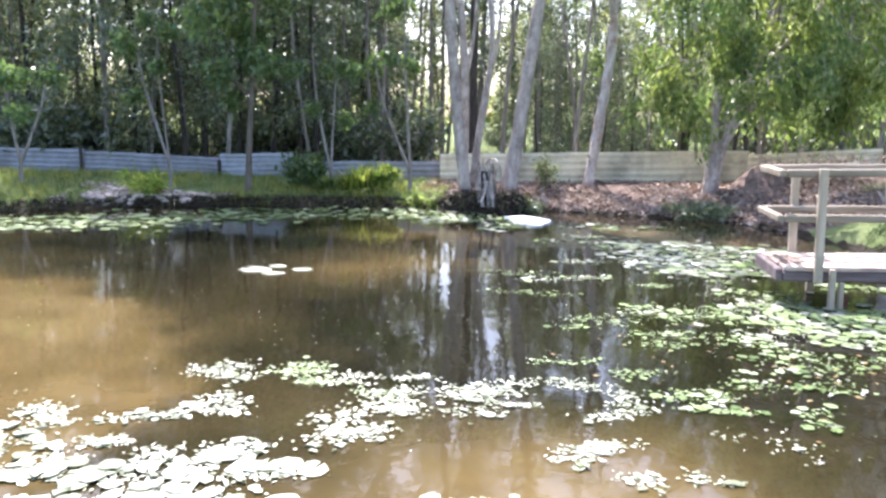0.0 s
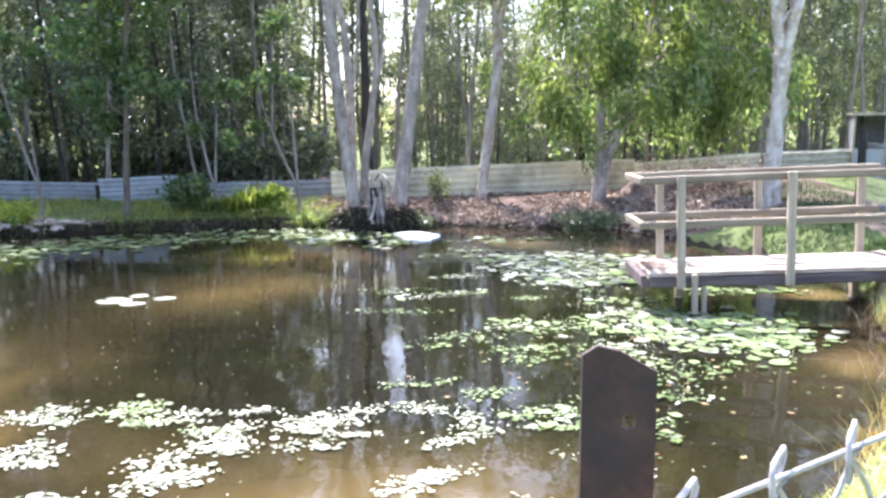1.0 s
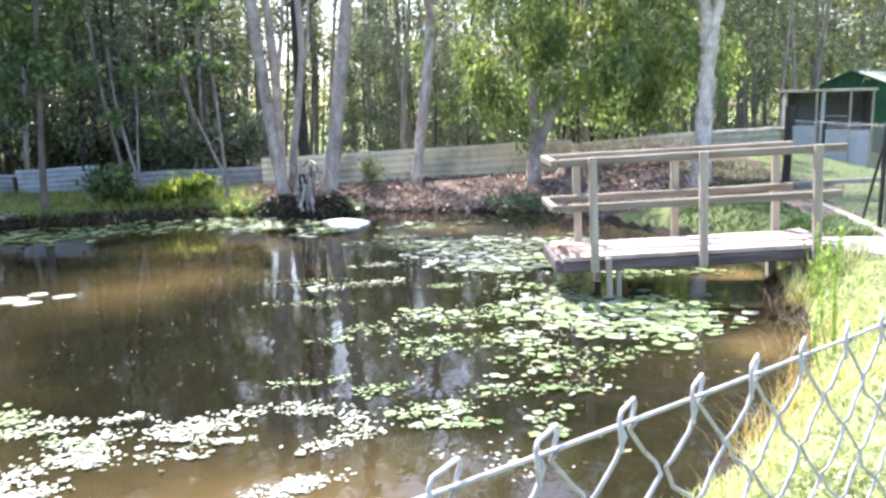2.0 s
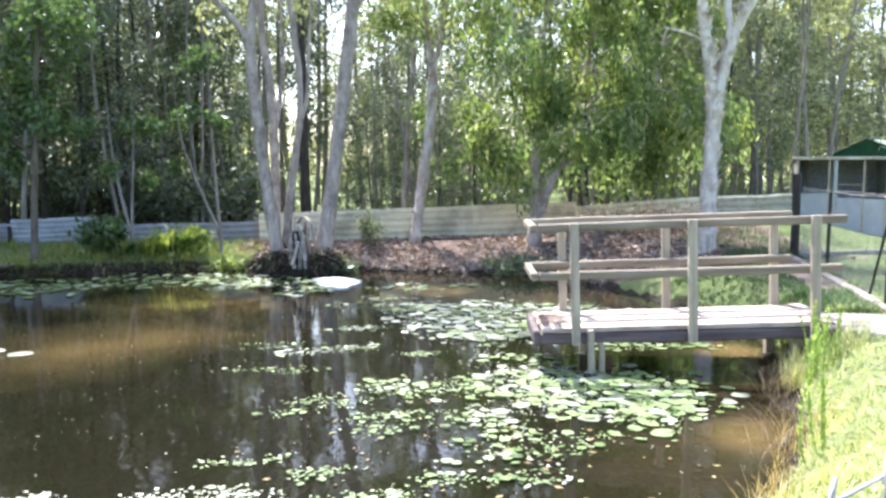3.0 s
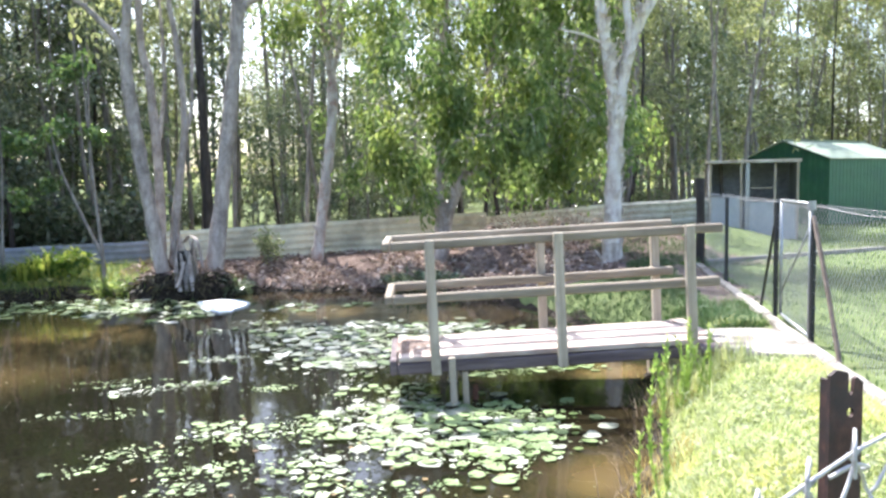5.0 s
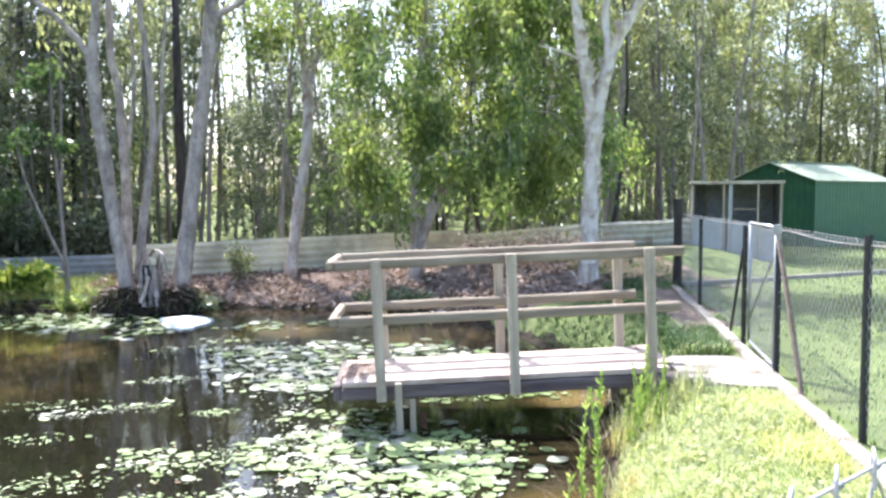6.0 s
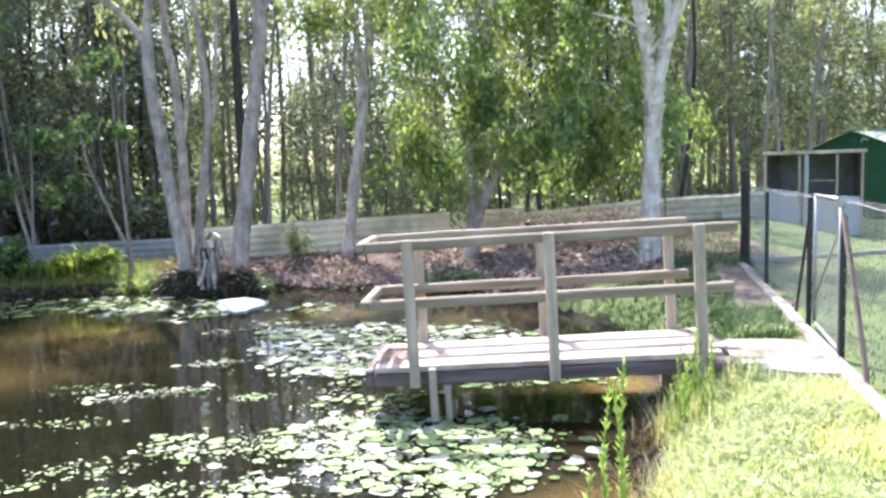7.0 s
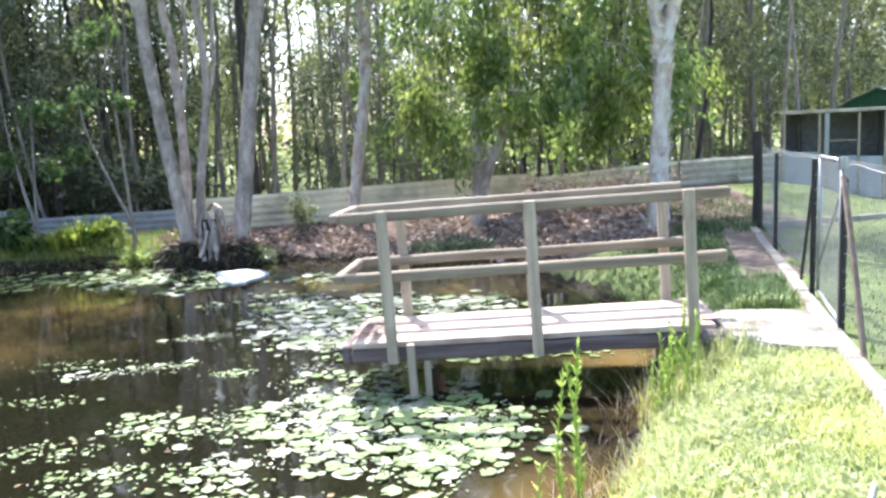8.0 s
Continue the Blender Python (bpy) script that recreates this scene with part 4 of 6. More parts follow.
def poles():
    """Thin bare stems that crowd the woodland edge."""
    r = np.random.default_rng(5)
    kinds = []
    for k in range(4):
        h = 6.5 + k * 0.8
        z = np.linspace(-0.2, h, 7)
        pts = np.stack([0.25 * np.sin(z * 0.45 + k * 2), 0.2 * np.sin(z * 0.4 + k), z], 1)
        kinds.append(mesh_of("stem", *tube(pts, np.linspace(0.045 + 0.008 * k, 0.018, 7), 7, False, 0.06, k), BARK_DARK if k == 3 else BARK_TAN, True))
    for i in range(64):
        x = r.uniform(-20, 13) if i < 48 else r.uniform(13, 34)
        y = 19.2 + r.uniform() ** 1.5 * 9 + (9 if x > 14 else 0)
        ob = new("bare_stem", kinds[i % 4])
        tagged(ob, "thin bare sapling stem at the woodland edge", "sapling", "stems at the woodland edge")
        ob.matrix_basis = pose(x, y, 0.42, r.normal() * 2.5, r.normal() * 2.5, r.uniform(0, 360))


poles()


def peelings(stems, n, r):
    """Loose curled sheets of papery bark standing off the lower stems."""
    shapes = []
    for p, q in stems:
        line = bend(p, 12)
        rad = np.interp(np.linspace(0, 1, len(line)), np.linspace(0, 1, len(q)), q)
        ok = np.where((line[:, 2] > 0.0) & (line[:, 2] < 5.2))[0]
        for k in range(n):
            i = int(r.choice(ok))
            a = r.uniform(0, 2 * np.pi)
            out, side, up = np.array([math.cos(a), math.sin(a), 0]), np.array([-math.sin(a), math.cos(a), 0]), np.array([0, 0, 1.0])
            h, w, lift = r.uniform(0.06, 0.26), r.uniform(0.02, 0.075), r.uniform(0.02, 0.07)
            c = line[i] + out * (rad[i] * 0.97)
            tilt = r.normal() * 0.3
            up = up + side * tilt
            shapes.append((np.array([c - side * w, c + side * w, c + side * w * 0.9 + up * h * 0.6 + out * lift * 0.4, c - side * w * 0.8 + up * h * 0.6 + out * lift * 0.3,
                                     c + side * w * 0.5 + up * h + out * lift * 1.3, c - side * w * 0.6 + up * h * 0.9 + out * lift]), [(0, 1, 2, 3), (3, 2, 4, 5)]))
    return join(*shapes)


def big_tree(name, at, stems, wood, label, leaf=None, clumps=(), seed=0, sides=16, flakes=0):
    """A tree of several stems [(points, radii)], and clumps of leaves [(centre, reach, leaves)]."""
    r = np.random.default_rng(seed)
    t = thing(name, at, label, "tree")
    trunk = []
    for i, (p, q) in enumerate(stems):
        line = bend(p, 12)
        skin = tube(line, np.interp(np.linspace(0, 1, len(line)), np.linspace(0, 1, len(q)), q), sides, False, 0.03, seed + i)
        trunk.append(gnarled(skin, line, 0.28 if flakes else 0.18, 8.0 if flakes else 9.0, seed * 1.7 + i) if max(q) > 0.04 else skin)
    shapes, twigs = [], []
    for c, reach, n, ln, wd, droop in clumps:
        c = np.asarray(c, float)
        for k in range(max(1, n // 160)):
            w = r.normal(size=3)
            w[2] = abs(w[2]) * 0.3 - 0.2
            w /= np.linalg.norm(w)
            b, l = limb_and_leaves(r, c + r.normal(size=3) * reach * 0.25, w, reach * r.uniform(0.6, 1.2), 0.014, 160, ln, wd, droop, reach * 0.22)
            shapes.append(l)
            twigs.append(b)
    part("trunk", join(*trunk, *twigs), wood, t, shade=True)
    if flakes:
        tagged(part("peeling_bark", peelings(stems[:3], flakes, r), wood, t), "curled papery bark flakes", kind="stuff")
    if shapes:
        part("crown", join(*shapes), leaf, t)
    return t


zA = 0.3
# leaning pair of pale gums with a broken stump between them
big_tree("gum_tree", (0.46, 16.34, zA),
         [([(0.1, 0.05, -0.35), (0.0, -0.03, 0.1), (-0.1, -0.07, 0.7), (-0.22, -0.14, 1.7), (-0.33, -0.21, 2.7), (-0.42, -0.27, 3.7), (-0.4, -0.3, 4.4), (-0.32, -0.34, 5.1), (-0.1, -0.3, 9.5)], [0.164, 0.139, 0.121, 0.115, 0.111, 0.102, 0.082, 0.074, 0.033]),
          ([(-0.43, -0.27, 3.8), (-0.5, -0.28, 4.15), (-0.68, -0.29, 4.42), (-1.01, -0.31, 4.77), (-1.29, -0.33, 5.02), (-2.1, -0.3, 6.0)], [0.082, 0.070, 0.061, 0.053, 0.045, 0.025])],
         BARK_PALE, "pale grey gum leaning over the pond bank", LEAF_GREY,
         [((-0.5, 0.2, 8.0), 1.4, 800, 0.18, 0.03, 1.4), ((0.3, 0.6, 9.3), 1.4, 800, 0.18, 0.03, 1.4), ((-2.3, 0, 6.8), 1.1, 640, 0.18, 0.03, 1.4), ((-0.6, 0.3, 6.5), 0.9, 320, 0.17, 0.03, 1.4), ((0.3, 0.4, 5.8), 0.8, 240, 0.17, 0.03, 1.6), ((-1.5, 0.1, 5.4), 0.7, 240, 0.17, 0.03, 1.6)], 31)
big_tree("gum_tree", (0.38, 16.54, zA),
         [([(0.0, 0, -0.3), (-0.02, 0.03, 0.1), (0.01, 0.07, 0.7), (0.02, 0.14, 1.7), (-0.02, 0.2, 2.7), (-0.09, 0.28, 3.7), (-0.22, 0.35, 4.7), (-0.1, 0.4, 8.5)], [0.144, 0.126, 0.099, 0.090, 0.081, 0.077, 0.068, 0.027]),
          ([(0.2, 0, -0.3), (0.24, 0, 0.2), (0.29, 0, 1.0), (0.42, 0, 1.9), (0.53, 0, 2.75), (0.52, 0, 3.6), (0.43, 0.05, 4.5), (0.35, 0.1, 5.3), (0.5, 0.2, 7.5)], [0.117, 0.095, 0.077, 0.068, 0.063, 0.056, 0.050, 0.041, 0.018]),
          ([(0.0, 0.18, 2.3), (0.12, 0.2, 3.0), (0.2, 0.2, 3.8), (0.17, 0.2, 5.2)], [0.050, 0.041, 0.036, 0.023]),
          ([(0.5, 0, 2.5), (0.66, 0.05, 3.1), (0.72, 0.1, 4.2), (0.85, 0.2, 6.0)], [0.041, 0.034, 0.029, 0.018])],
         BARK_PALE, "slim many-stemmed pale gum beside the broken stump", LEAF_GREY, [((0.75, 0.3, 6.8), 1.1, 900, 0.17, 0.03, 1.4)], 32)
big_tree("gum_tree", (1.33, 16.38, zA),
         [([(-0.06, 0, -0.35), (0.0, 0, 0.1), (0.10, 0.02, 0.7), (0.23, 0.05, 1.7), (0.36, 0.08, 2.7), (0.49, 0.1, 3.7), (0.61, 0.13, 4.7), (0.95, 0.2, 9.5)], [0.205, 0.168, 0.148, 0.135, 0.127, 0.123, 0.115, 0.049]),
          ([(0.64, 0.12, 4.75), (0.78, 0.1, 5.0), (1.0, 0.08, 5.12), (1.31, 0.06, 5.34), (1.9, 0.1, 5.9)], [0.07, 0.062, 0.055, 0.048, 0.02]),
          ([(0.66, 0.13, 5.2), (0.35, 0.1, 6.2), (-0.25, 0.1, 7.4)], [0.066, 0.049, 0.025])],
         BARK_PALE, "single smooth pale gum trunk leaning away from the stump", LEAF_GREY,
         [((1.1, 0.3, 9.2), 1.4, 480, 0.18, 0.03, 1.4), ((-0.3, 0.1, 7.9), 1.1, 480, 0.18, 0.03, 1.4)], 33)


def stump():
    """A hollow broken paperbark stump with a ragged rim and a root hanging to the water."""
    r = np.random.default_rng(3)
    s = thing("tree_stump", (0.87, 16.14, 0.42), "ragged hollow broken stump with peeling pale bark", "stump")
    part("hollow", tube([(0, 0, -0.3), (0, 0, 0.1), (0.0, 0.01, 0.4)], [0.2, 0.165, 0.13], 14, True, 0.12, 6), BARK_DARK, s, "dark rotten hollow")
    n = 21
    for k in range(n):
        a = 2 * math.pi * (k + 0.35 * r.uniform(-1, 1)) / n
        front = max(0.0, -math.sin(a))
        top = r.uniform(0.36, 0.66) - 0.3 * front * r.uniform(0.0, 1.0)
        d, w = np.array([math.cos(a), math.sin(a), 0]), np.array([-math.sin(a), math.cos(a), 0])
        line = bend([d * r.uniform(0.26, 0.32) + (0, 0, -0.3), d * r.uniform(0.21, 0.25) + (0, 0, -0.02), d * r.uniform(0.17, 0.2) + w * r.normal() * 0.015 + (0, 0, 0.5 * top), d * r.uniform(0.14, 0.22) + w * r.normal() * 0.035 + (0, 0, top)], 4)
        half = np.interp(np.linspace(0, 1, len(line)), [0, 0.4, 0.8, 1], [0.032, 0.03, 0.024, 0.005]) * (1 + 0.35 * r.normal(size=len(line)))
        n2 = len(line)
        strip = np.concatenate([line - w * half[:, None], line + w * half[:, None], line + w * half[:, None] * 0.8 - d * 0.02, line - w * half[:, None] * 0.8 - d * 0.02])
        quads = [(c * n2 + i, ((c + 1) % 4) * n2 + i, ((c + 1) % 4) * n2 + i + 1, c * n2 + i + 1) for i in range(n2 - 1) for c in range(4)]
        part("bark_slab", (strip, quads), (BARK_PALE, BARK_TAN, BARK_PINK, BARK_PALE, BARK_BROWN)[k % 5], s)
    d, w = np.array([0.9, -0.42, 0]), np.array([0.42, 0.9, 0])
    line = bend([d * -0.02 + (0, 0, 0.55), d * 0.1 + (0, 0, 0.68), d * 0.24 + (0, 0, 0.6), d * 0.31 + (0, 0, 0.36), d * 0.35 + (0, 0, 0.08)], 4)
    half = np.interp(np.linspace(0, 1, len(line)), [0, 0.4, 1], [0.07, 0.06, 0.03])
    n2 = len(line)
    strip = np.concatenate([line - w * half[:, None], line + w * half[:, None], line + w * half[:, None] * 0.8 - d * 0.016, line - w * half[:, None] * 0.8 - d * 0.016])
    part("bark_flap", (strip, [(c * n2 + i, ((c + 1) % 4) * n2 + i, ((c + 1) % 4) * n2 + i + 1, c * n2 + i + 1) for i in range(n2 - 1) for c in range(4)]), BARK_PALE, s, "pale drooping bark flap")
    part("root", tube(bend([(0.0, -0.22, 0.22), (-0.05, -0.3, 0.0), (-0.12, -0.38, -0.22)], 5), 0.03, 7, True, 0.1, 4), BARK_PALE, s)


stump()
big_tree("gum_tree", (3.3, 17.98, 0.42),
         [([(-0.02, 0, -0.35), (0.01, 0.0, 0.0), (0.08, 0.04, 0.6), (0.23, 0.12, 1.6), (0.37, 0.2, 2.6), (0.45, 0.28, 3.5), (0.42, 0.3, 4.0)], [0.164, 0.127, 0.111, 0.107, 0.105, 0.098, 0.090]),
          ([(0.43, 0.3, 3.9), (0.33, 0.33, 4.6), (0.25, 0.35, 5.6), (0.1, 0.35, 8.5)], [0.078, 0.066, 0.049, 0.025]),
          ([(0.43, 0.3, 3.8), (0.62, 0.3, 4.5), (0.72, 0.33, 5.6), (0.95, 0.3, 8.8)], [0.066, 0.053, 0.045, 0.025])],
         surface("bark_paper_stained", (0.30, 0.24, 0.20), (0.52, 0.47, 0.42), (0.68, 0.63, 0.58), 8, (1, 1, 0.3), 0.85, 0.8, 0.03, stain=(0.30, 0.15, 0.10), stain_scale=2.4),
         "paperbark tree with red-brown stains on pale bark", LEAF_FRESH,
         [((0.1, 0, 6.0), 1.1, 800, 0.15, 0.03, 1.3), ((1.1, -0.2, 5.1), 1.0, 800, 0.15, 0.03, 1.3), ((-0.9, 0.1, 5.2), 0.9, 640, 0.15, 0.03, 1.3), ((0.3, 0, 8.4), 1.3, 480, 0.15, 0.03, 1.3), ((1.0, 0.4, 3.0), 0.6, 320, 0.15, 0.03, 1.3)], 34, flakes=34)
# spreading tree with hanging fresh foliage
r_d = np.random.default_rng(77)
d_clumps = []
for _i in range(50):
    _u = r_d.uniform(-1, 1)
    _z = 2.25 + 4.6 * r_d.uniform() ** 0.9 - 0.5 * (abs(_u) > 0.35)
    d_clumps.append(((1.15 + _u * 2.4, r_d.normal() * 0.6 - 0.3, _z), r_d.uniform(0.5, 0.85), 320 + int(160 * r_d.integers(0, 2)), 0.17, 0.034, 2.0))
# high clumps added above the view, kept to shade the grass
for _i in range(7):
    d_clumps.append(((0.9 + r_d.uniform(-2.3, 2.6), r_d.uniform(-1.6, 0.4), r_d.uniform(6.6, 9.0)), r_d.uniform(0.8, 1.2), 480, 0.17, 0.034, 1.6))
big_tree("paperbark_tree", (5.72, 16.9, 0.42),
         [([(-0.02, 0, -0.3), (0.0, 0, 0.1), (0.02, 0, 0.75), (0.02, 0, 1.65), (0.04, 0.05, 2.6), (0.1, 0.1, 3.5), (0.2, 0.1, 4.4), (0.35, 0.1, 6.0)], [0.170, 0.140, 0.098, 0.081, 0.072, 0.060, 0.047, 0.025]),
          ([(0.04, -0.04, -0.2), (0.08, -0.05, 0.3), (0.17, -0.04, 0.8), (0.32, 0, 1.2), (0.5, 0.02, 1.6), (0.71, 0.05, 2.15), (0.87, 0.1, 2.6), (1.2, 0.1, 4.2), (1.4, 0.1, 6.2)], [0.136, 0.115, 0.102, 0.098, 0.089, 0.081, 0.072, 0.043, 0.021]),
          ([(0.46, 0.0, 1.5), (0.68, -0.03, 1.72), (0.95, -0.05, 1.86)], [0.047, 0.043, 0.034]),
          ([(0.82, 0.1, 2.5), (1.6, 0, 3.4), (2.4, 0, 4.4), (3.0, 0, 5.2)], [0.051, 0.043, 0.030, 0.017]),
          ([(0.04, 0.05, 2.6), (-0.6, 0, 3.6), (-1.0, 0, 4.8)], [0.043, 0.034, 0.017])],
         BARK_PINK, "forked paperbark with a wide curtain of hanging fresh green foliage", LEAF_FRESH, d_clumps, 35, flakes=70)
# white paperbark by the wire fence
r_e = np.random.default_rng(91)
# unseen crown clumps, added where their shadow falls on lawn and grass
e_shade_clumps = [((r_e.uniform(-0.4, 3.4), r_e.uniform(-0.9, 1.6), r_e.uniform(6.2, 8.6)), r_e.uniform(0.8, 1.3), 480, 0.18, 0.036, 1.2) for _i in range(10)]
big_tree("paperbark_tree", (8.42, 14.52, 0.42),
         [([(-0.04, 0, -0.3), (-0.02, 0, 0.1), (0.01, 0, 0.6), (0.04, 0.02, 1.6), (0.08, 0.03, 2.4), (0.1, 0.03, 2.9)], [0.225, 0.176, 0.149, 0.135, 0.135, 0.126]),
          ([(0.09, 0.03, 2.5), (0.06, 0.03, 2.85), (-0.02, 0.03, 3.45), (-0.13, 0.03, 4.03), (-0.22, 0.04, 4.6), (-0.3, 0.1, 5.6), (-0.4, 0.2, 8.0)], [0.104, 0.099, 0.095, 0.090, 0.081, 0.063, 0.027]),
          ([(0.1, 0.03, 2.5), (0.15, 0.03, 3.05), (0.29, 0.03, 3.65), (0.46, 0.03, 4.13), (0.71, 0.03, 4.6), (1.3, 0.1, 5.6), (1.8, 0.1, 7.0)], [0.113, 0.108, 0.104, 0.090, 0.077, 0.054, 0.027]),
          ([(0.33, 0.05, 3.75), (0.35, 0.08, 4.2), (0.31, 0.1, 4.7), (0.42, 0.1, 5.6), (0.6, 0.2, 8.0)], [0.081, 0.072, 0.068, 0.054, 0.027]),
          ([(-0.1, 0.05, 3.9), (-0.5, 0, 4.05), (-0.95, 0, 4.15)], [0.027, 0.023, 0.013])],
         BARK_PAPER, "forked white paperbark trunk with peeling papery bark", LEAF_GREY,
         [((0.0, 0.2, 7.6), 1.3, 800, 0.16, 0.03, 1.4), ((0.9, 0.2, 7.6), 1.5, 1600, 0.16, 0.03, 1.4), ((1.5, 0, 6.2), 1.2, 900, 0.16, 0.03, 1.4), *e_shade_clumps], 36, 20, flakes=150)
# dark straight trunk just behind the fence
big_tree("gum_tree", (0.78, 21.9, 0.4), [([(0, 0, -0.2), (-0.04, 0, 2.0), (-0.07, 0, 5.0), (-0.1, 0, 11.0)], [0.15, 0.115, 0.1, 0.05])], BARK_SOOT,
         "straight black-barked trunk behind the steel fence", LEAF_GREY, [((1.0, 0.6, 9.6), 1.0, 480, 0.18, 0.03, 1.4), ((0.2, 0.6, 11.6), 1.2, 480, 0.18, 0.03, 1.4)], 37)
# slim tree with broad soft leaves on the left bank
big_tree("young_tree", (-4.2, 16.7, 0.38),
         [([(0, 0, -0.2), (0.03, 0, 0.6), (0.1, 0, 1.8), (0.18, 0, 3.2), (0.3, 0, 4.6), (0.4, 0, 6.5)], [0.085, 0.06, 0.052, 0.046, 0.036, 0.015]),
          ([(0.08, 0, 1.9), (-0.3, 0, 2.2), (-0.7, 0, 2.6)], [0.03, 0.025, 0.015]), ([(0.12, 0, 2.1), (0.45, 0, 1.95), (0.7, 0, 2.15)], [0.03, 0.025, 0.012])],
         BARK_BROWN, "slim young tree with broad soft green leaves", LEAF_BROAD,
         [((-0.5, -0.1, 2.6), 0.6, 480, 0.16, 0.05, 0.9), ((0.5, 0, 3.1), 0.7, 640, 0.16, 0.05, 0.9), ((-0.2, 0, 3.9), 0.8, 800, 0.16, 0.05, 0.9), ((0.5, 0.1, 4.8), 0.9, 960, 0.16, 0.05, 0.9), ((-0.6, 0, 5.6), 0.9, 800, 0.16, 0.05, 0.9), ((0.2, 0, 6.6), 1.0, 960, 0.16, 0.05, 0.9), ((-0.5, 0, 1.9), 0.35, 160, 0.15, 0.05, 0.9)], 38)


def saplings():
    r = np.random.default_rng(9)
    for x, y, forks in ((-8.65, 15.95, (((-0.15, 0, 1.7), 0.028), ((0.55, 0, 1.7), 0.03))), (-5.95, 16.9, (((-0.5, 0, 2.3), 0.03), ((-0.15, 0, 2.6), 0.02))),
                        (-2.5, 17.1, (((-0.3, 0, 2.1), 0.032), ((0.1, 0, 2.0), 0.026))), (-0.78, 17.15, (((-0.65, 0, 2.2), 0.03), ((-0.12, 0, 3.0), 0.028)))):
        z = ground_z(x, y)
        stems, clumps = [], []
        for tip, k in forks:
            t = np.array(tip, float)
            stems.append(([(0, 0, -0.15), (0.02, 0, 0.4), tuple(t * np.array([0.45, 1, 0.55])), tuple(t), tuple(t * np.array([1.25, 1, 1.5]))], [k * 1.4, k * 1.2, k, k * 0.7, k * 0.3]))
            clumps.append((t * np.array([1.1, 1, 1.35]), 0.45, 320, 0.12, 0.035, 0.7))
            clumps.append((t * np.array([1.0, 1, 0.9]), 0.35, 160, 0.12, 0.035, 0.7))
        big_tree("sapling", (x, y, z), stems, BARK_TAN, "thin pale forked sapling by the steel fence", LEAF_BROAD, clumps, int(100 + 10 * abs(x)), 7)


saplings()


def bush(name, at, label, mat, reach, tall, n, ln, wd, seed, droop=0.2, category="shrub", stems=9):
    r = np.random.default_rng(seed)
    b = thing(name, at, label, category)
    sh, tw = [], []
    for k in range(stems):
        a = r.uniform(0, 2 * np.pi)
        l = r.uniform(0.6, 1.1)
        w = np.array([math.cos(a) * reach, math.sin(a) * reach * 0.7, tall * r.uniform(0.6, 1.0)])
        s, q = limb_and_leaves(r, np.array([0, 0, -0.05]), w, np.linalg.norm(w) * l, 0.012, n // stems, ln, wd, droop, 0.13 * reach + 0.05)
        tw.append(s)
        sh.append(q)
    part("branchwork", join(*tw), BARK_TAN, b)
    part("foliage", join(*sh), mat, b)
    return b


bush("shrub", (-3.1, 17.2, 0.36), "dark broad-leaved shrub with pale new leaves against the fence", LEAF_BROAD, 0.45, 0.9, 1100, 0.13, 0.042, 51)
def fern(at, label, tall, n, seed, mat):
    """Long arching spiky leaves from one crown."""
    r = np.random.default_rng(seed)
    f = thing("fern_clump", at, label, "fern")
    a, k = r.uniform(0, 2 * np.pi, n), np.abs(r.normal(size=n)) * tall * 0.35
    part("foliage", blades(np.cos(a) * k, np.sin(a) * k * 0.7, 0 * a - 0.03, tall * np.ones(n), 0.05, 1.15, r), mat, f)


bush("shrub", (-1.4, 17.2, 0.36), "bright yellow-green leafy shrub on the pond bank", LEAF_YELLOW, 0.3, 0.72, 420, 0.17, 0.042, 52, 0.6)
fern((-1.78, 17.15, 0.36), "bright yellow-green spiky fern clump on the pond bank", 0.45, 150, 62, LEAF_YELLOW)
fern((-2.08, 17.0, 0.33), "bright yellow-green spiky fern clump on the pond bank", 0.36, 110, 53, LEAF_YELLOW)
fern((-2.6, 17.0, 0.33), "low yellow-green spiky fern clump on the pond bank", 0.3, 110, 54, LEAF_FRESH)
bush("grass_tuft", (-6.15, 15.95, 0.3), "yellow grass tuft on the bank", LEAF_YELLOW, 0.35, 0.4, 500, 0.22, 0.016, 55, 0.2, "grass tuft")
bush("grass_tuft", (4.8, 15.6, 0.08), "dark sedge tuft at the water's edge", LEAF_DARK, 0.42, 0.32, 900, 0.2, 0.014, 56, 0.6, "grass tuft")
bush("grass_tuft", (5.4, 15.4, 0.1), "dark sedge tuft at the water's edge", LEAF_DARK, 0.36, 0.30, 800, 0.2, 0.014, 57, 0.6, "grass tuft")
bush("shrub", (2.35, 17.9, 0.42), "thin green-grey weed against the cream fence", LEAF_GREY, 0.2, 0.75, 420, 0.12, 0.02, 58, 0.1)
bush("shrub", (7.9, 17.4, 0.6), "tangled dead grey-brown brush heaped at the fence", LITTER, 1.2, 1.0, 900, 0.10, 0.014, 59, 0.5, stems=60)
bush("shrub", (9.1, 17.8, 0.7), "tangled dead grey-brown brush heaped at the fence", LITTER, 1.0, 0.9, 700, 0.10, 0.014, 60, 0.5, stems=50)
r_u = np.random.default_rng(15)
under = bush("undergrowth_bush", (-15.0, 20.2, 0.42), "dark leafy undergrowth behind the steel fence", LEAF_DARK, 1.1, 1.9, 1500, 0.17, 0.04, 61, 0.5, stems=14)
tagged(under, group="undergrowth behind the fence")
